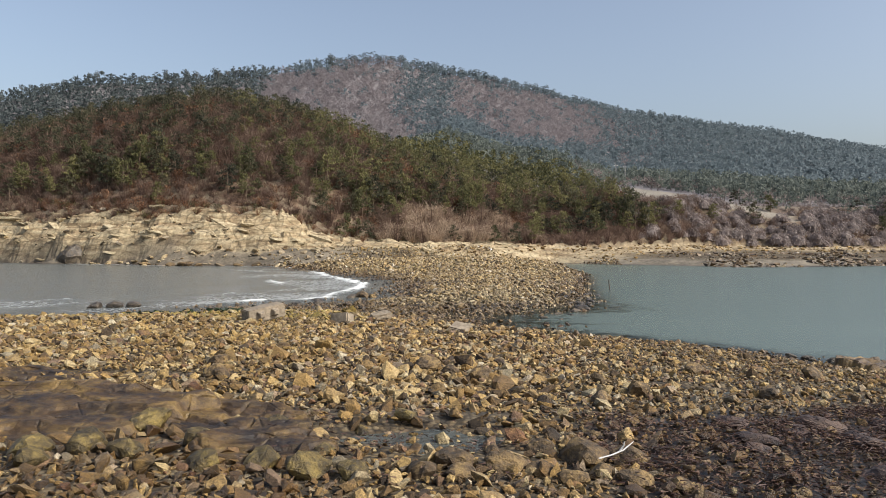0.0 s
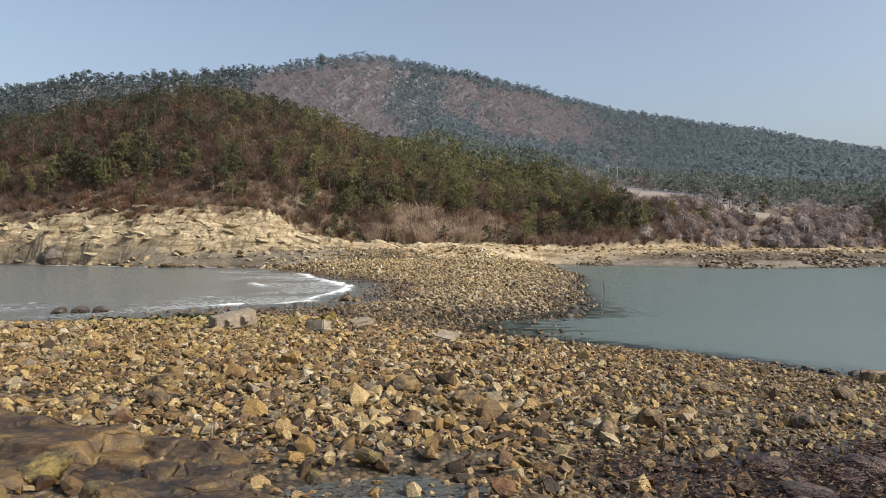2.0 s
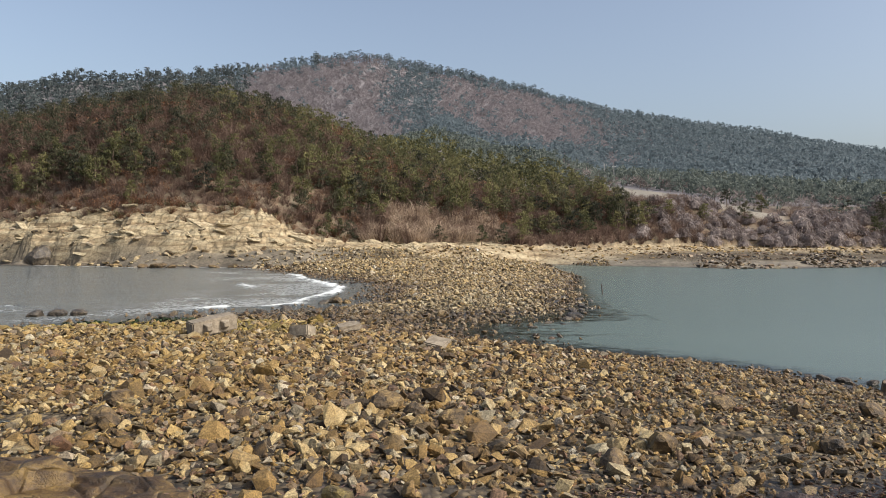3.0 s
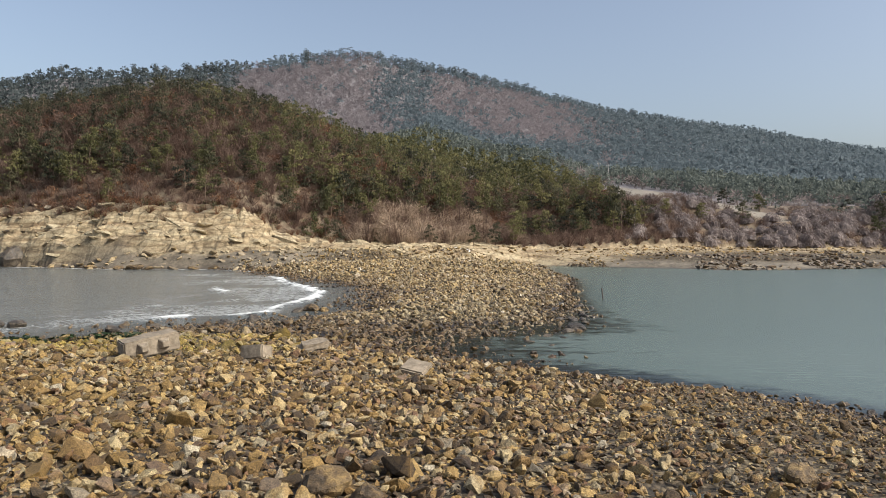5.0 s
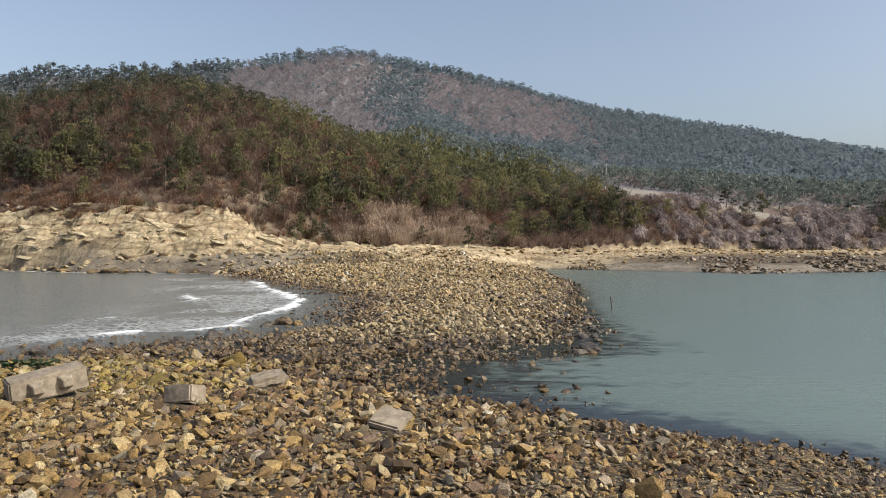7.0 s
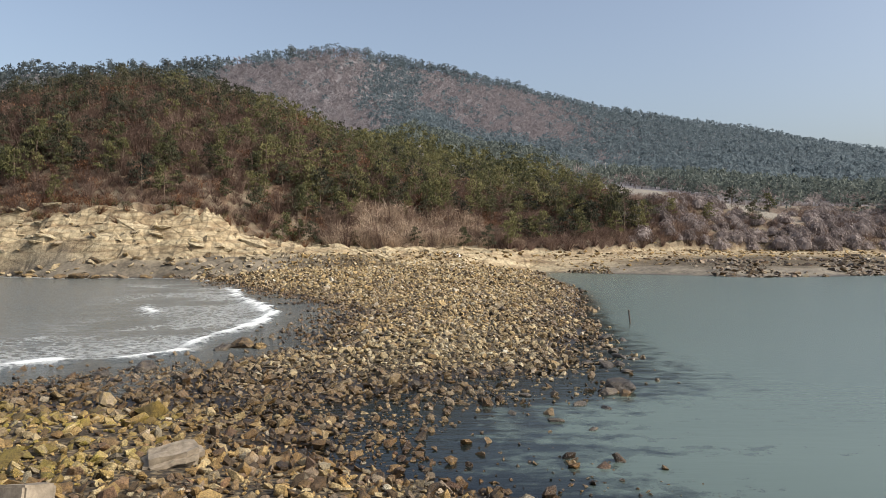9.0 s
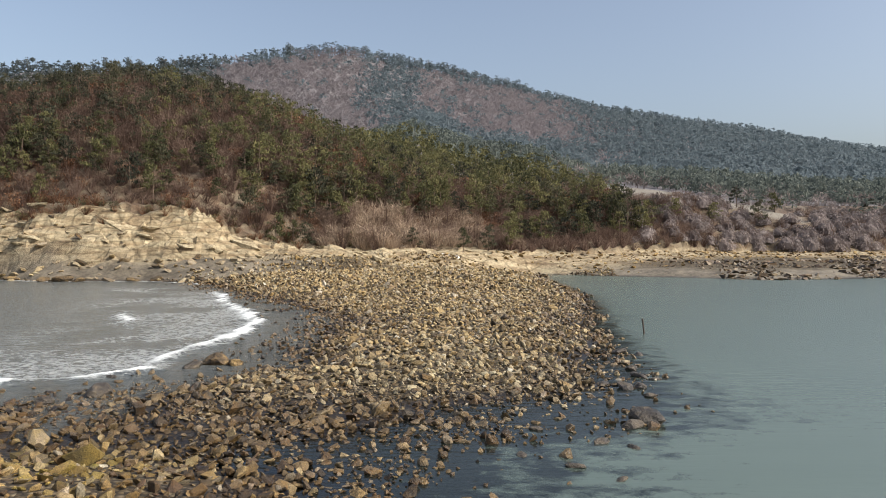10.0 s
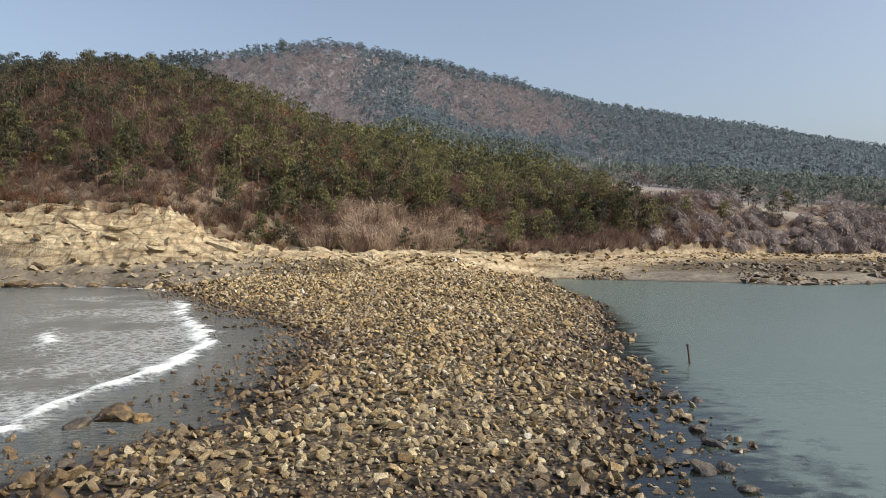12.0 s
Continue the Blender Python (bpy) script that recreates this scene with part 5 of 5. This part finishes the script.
thing("cliff_rocks", mesh_from("cliff_rocks", v, f), M_CLIFF,
      "pale cream and rust fractured rock blocks of the low cliff", "cliff rock", kind="stuff")
px, py = jitter_grid(16, 110, 110, 150, 0.8, CR)
e = py - tab(px, FAR_EDGE)
sel = (e > -1.5) & (e < 20) & (CR.random(len(px)) < 0.95 * smooth(-0.06 - 0.1 * smooth(42, 60, px), 0.10 - 0.06 * smooth(42, 60, px), fbm(px * 0.12, py * 0.25, 3)) * smooth(26, 42, px) * (0.7 + 0.6 * smooth(35, 60, px)) + 0.02)
px, py = px[sel], py[sel]
n = len(px)
base = 0.3 + 0.8 * CR.random(n) ** 2.5
v, f, ids = strew(SMALL, CR.integers(0, 8, n), np.stack([px, py, np.maximum(height(px, py), -0.1) + 0.05 * base], 1), rotations(n, 0.3, CR), np.stack([base * 1.7, base * 1.3, base * 0.85], 1))
thing("reef_rocks", mesh_from("reef_rocks", v, f, (("rnd", (0.45 * CR.random(n))[ids]), ("och", (0.4 + 0.4 * CR.random(n))[ids]), ("wet", (0.45 + 0.45 * CR.random(n))[ids]))), M_STONE,
      "dark wet reef rocks across the mouth of the bay", "reef", kind="stuff")
px, py = jitter_grid(-24, 125, 108, 168, 0.85, CR)
s = inland(px, py)
e = py - tab(px, FAR_EDGE)
sel = (e > 2) & (s < 0.12) & (s > -2.2) & (CR.random(len(px)) < 0.5 * smooth(-2.6, -0.2, s) + 0.08) & (px > -20 + 0 * py)
px, py = px[sel], py[sel]
n = len(px)
base = 0.22 + 0.7 * CR.random(n) ** 2.5
v, f, ids = strew(SMALL, CR.integers(0, 8, n), np.stack([px, py, height(px, py) + 0.1 * base], 1), rotations(n, 0.4, CR), np.stack([base * 1.5, base, base * 0.6], 1))
thing("beach_rubble", mesh_from("beach_rubble", v, f, (("rnd", (0.3 + 0.5 * CR.random(n))[ids]), ("och", (0.6 + 0.4 * CR.random(n))[ids]), ("wet", (0.3 * (CR.random(n) < 0.3))[ids]))), M_STONE,
      "ochre rubble strewn along the upper beach", "rubble", kind="stuff")
px, py = jitter_grid(-95, -20, 104, 124, 1.0, CR)
e = py - tab(px, FAR_EDGE)
sel = (e > -0.8) & (e < 7) & (CR.random(len(px)) < 0.42)
px, py = px[sel], py[sel]
n = len(px)
base = 0.4 + 0.8 * CR.random(n) ** 2
v, f, ids = strew(VARIANTS, CR.integers(0, 20, n), np.stack([px, py, np.maximum(height(px, py), -0.1) + 0.12 * base], 1), rotations(n, 0.4, CR), np.stack([base * 1.6, base, base * 0.6], 1))
thing("platform_rocks", mesh_from("platform_rocks", v, f, (("rnd", (0.1 + 0.45 * CR.random(n))[ids]), ("och", (0.2 + 0.5 * CR.random(n))[ids]), ("wet", (0.3 + 0.4 * CR.random(n))[ids]))), M_STONE,
      "brown tide-stained rocks on the platform below the cliff", "rocks", kind="stuff")

# ---- seaweed and washed-up things ----
GR = np.random.default_rng(23)


def strands(px, py, per, long, width, r, lift=0.05):
    """Tangled ribbons lying on the ground."""
    x, y = np.repeat(px, per) + 0.10 * r.normal(size=len(px) * per), np.repeat(py, per) + 0.10 * r.normal(size=len(px) * per)
    z = height(x, y) + lift + 0.15 * r.random(len(x)) ** 2
    root = np.stack([x, y, z], 1)
    a = r.random(len(x)) * 2 * np.pi
    tip = root + np.stack([np.cos(a), np.sin(a), 0.7 * (r.random(len(x)) - 0.45)], 1) * (long * (0.4 + r.random(len(x))))[:, None]
    v, f = blades(root, tip, width, r)
    return v, f, np.repeat(r.random(len(x)), 3)


px, py = jitter_grid(1.2, 13, 10, 20, 0.14, GR)
sel = weed(px + 0.8 * fbm(px, py, 2), py + 2.4 * fbm(px * 0.5, py * 0.5, 3)) & in_view(px, py) & (GR.random(len(px)) < 0.25 + 0.75 * smooth(-0.05, 0.1, fbm(px * 0.8, py * 0.8, 3)))
v, f, rr = strands(px[sel], py[sel], 22, 0.11, 0.009, GR, 0.03)
thing("seaweed", mesh_from("seaweed", v, f, (("rnd", rr),)), M_WEED, "dark purple-brown wet seaweed carpeting the rocks", "seaweed", kind="stuff")
px, py = jitter_grid(-3.2, 0.6, 10.4, 14, 0.2, GR)
sel = GR.random(len(px)) < 0.5 * smooth(-0.02, 0.12, fbm(px * 0.9 + 7, py * 0.9, 3)) + 0.08
v, f, rr = strands(px[sel], py[sel], 9, 0.09, 0.012, GR)
thing("pool_weed", mesh_from("pool_weed", v, f, (("rnd", rr),)), M_WEED, "brown seaweed tufts round the tide pool", "seaweed", kind="stuff")
px, py = jitter_grid(-23, -11.5, 34, 38, 0.16, GR)
sel = np.abs(py - 36.5 - 0.03 * (px + 14) - 0.8 * fbm(px * 0.3, px * 0, 2)) < 0.35 + 0.7 * fbm(px * 0.5, py * 0.5, 2)
v, f, rr = strands(px[sel], py[sel], 7, 0.2, 0.05, GR, 0.08)
thing("algae", mesh_from("algae", v, f, (("rnd", rr),)), M_ALGAE, "dark green algae strip along the tide line", "algae", kind="stuff")

driftwood = holder("driftwood", pose(1.62, 10.75, on(1.62, 10.75, 0.3), 0, 0, 0), "bleached white driftwood branch lying on boulders", "driftwood")
bm = tube(((0, 0, 0), (0.16, 0.05, 0.03), (0.33, 0.14, 0.07), (0.5, 0.3, 0.14)), (0.022, 0.02, 0.018, 0.008), 6)
part("branch", bm, M_WHITE, driftwood)
part("twig", tube(((0.28, 0.12, 0.06), (0.33, 0.12, 0.13), (0.34, 0.11, 0.19)), (0.016, 0.012, 0.006), 5), M_WHITE, driftwood)
n = 26
lx, ly = 0.8 + 1.4 * GR.random(n), 123.2 + 0.9 * GR.random(n)
v, f, ids = strew(SMALL, GR.integers(0, 8, n), np.stack([lx, ly, height(lx, ly) + 0.06], 1), rotations(n, 0.5, GR), np.stack([0.15 + 0.3 * GR.random(n), 0.15 + 0.2 * GR.random(n), 0.1 + 0.1 * GR.random(n)], 1))
thing("litter", mesh_from("litter", v, f), M_WHITE, "white foam and plastic litter below the bushes", "litter", kind="stuff")

# ---- the nearest stones, each one a piece of the shore ----
NEAR_MESH = []
for k in range(20):
    v, f = VARIANTS[k]
    me = mesh_from("stone", v, f, (("rnd", np.full(len(v), k / 20)), ("och", np.full(len(v), 0.75)), ("wet", np.zeros(len(v)))))
    me.materials.append(M_STONE)
    NEAR_MESH.append(me)
turns = rotations(len(near), 0.6, SR)
for p, size, k, turn in zip(*NEAR_STONES, turns):
    ob = new("stone", NEAR_MESH[int(k)])
    ob.parent = ground
    ob.matrix_basis = Matrix.Translation(Vector(p)) @ Matrix([list(row) for row in turn]).to_4x4() @ Matrix.Diagonal((*[float(q) for q in size], 1))
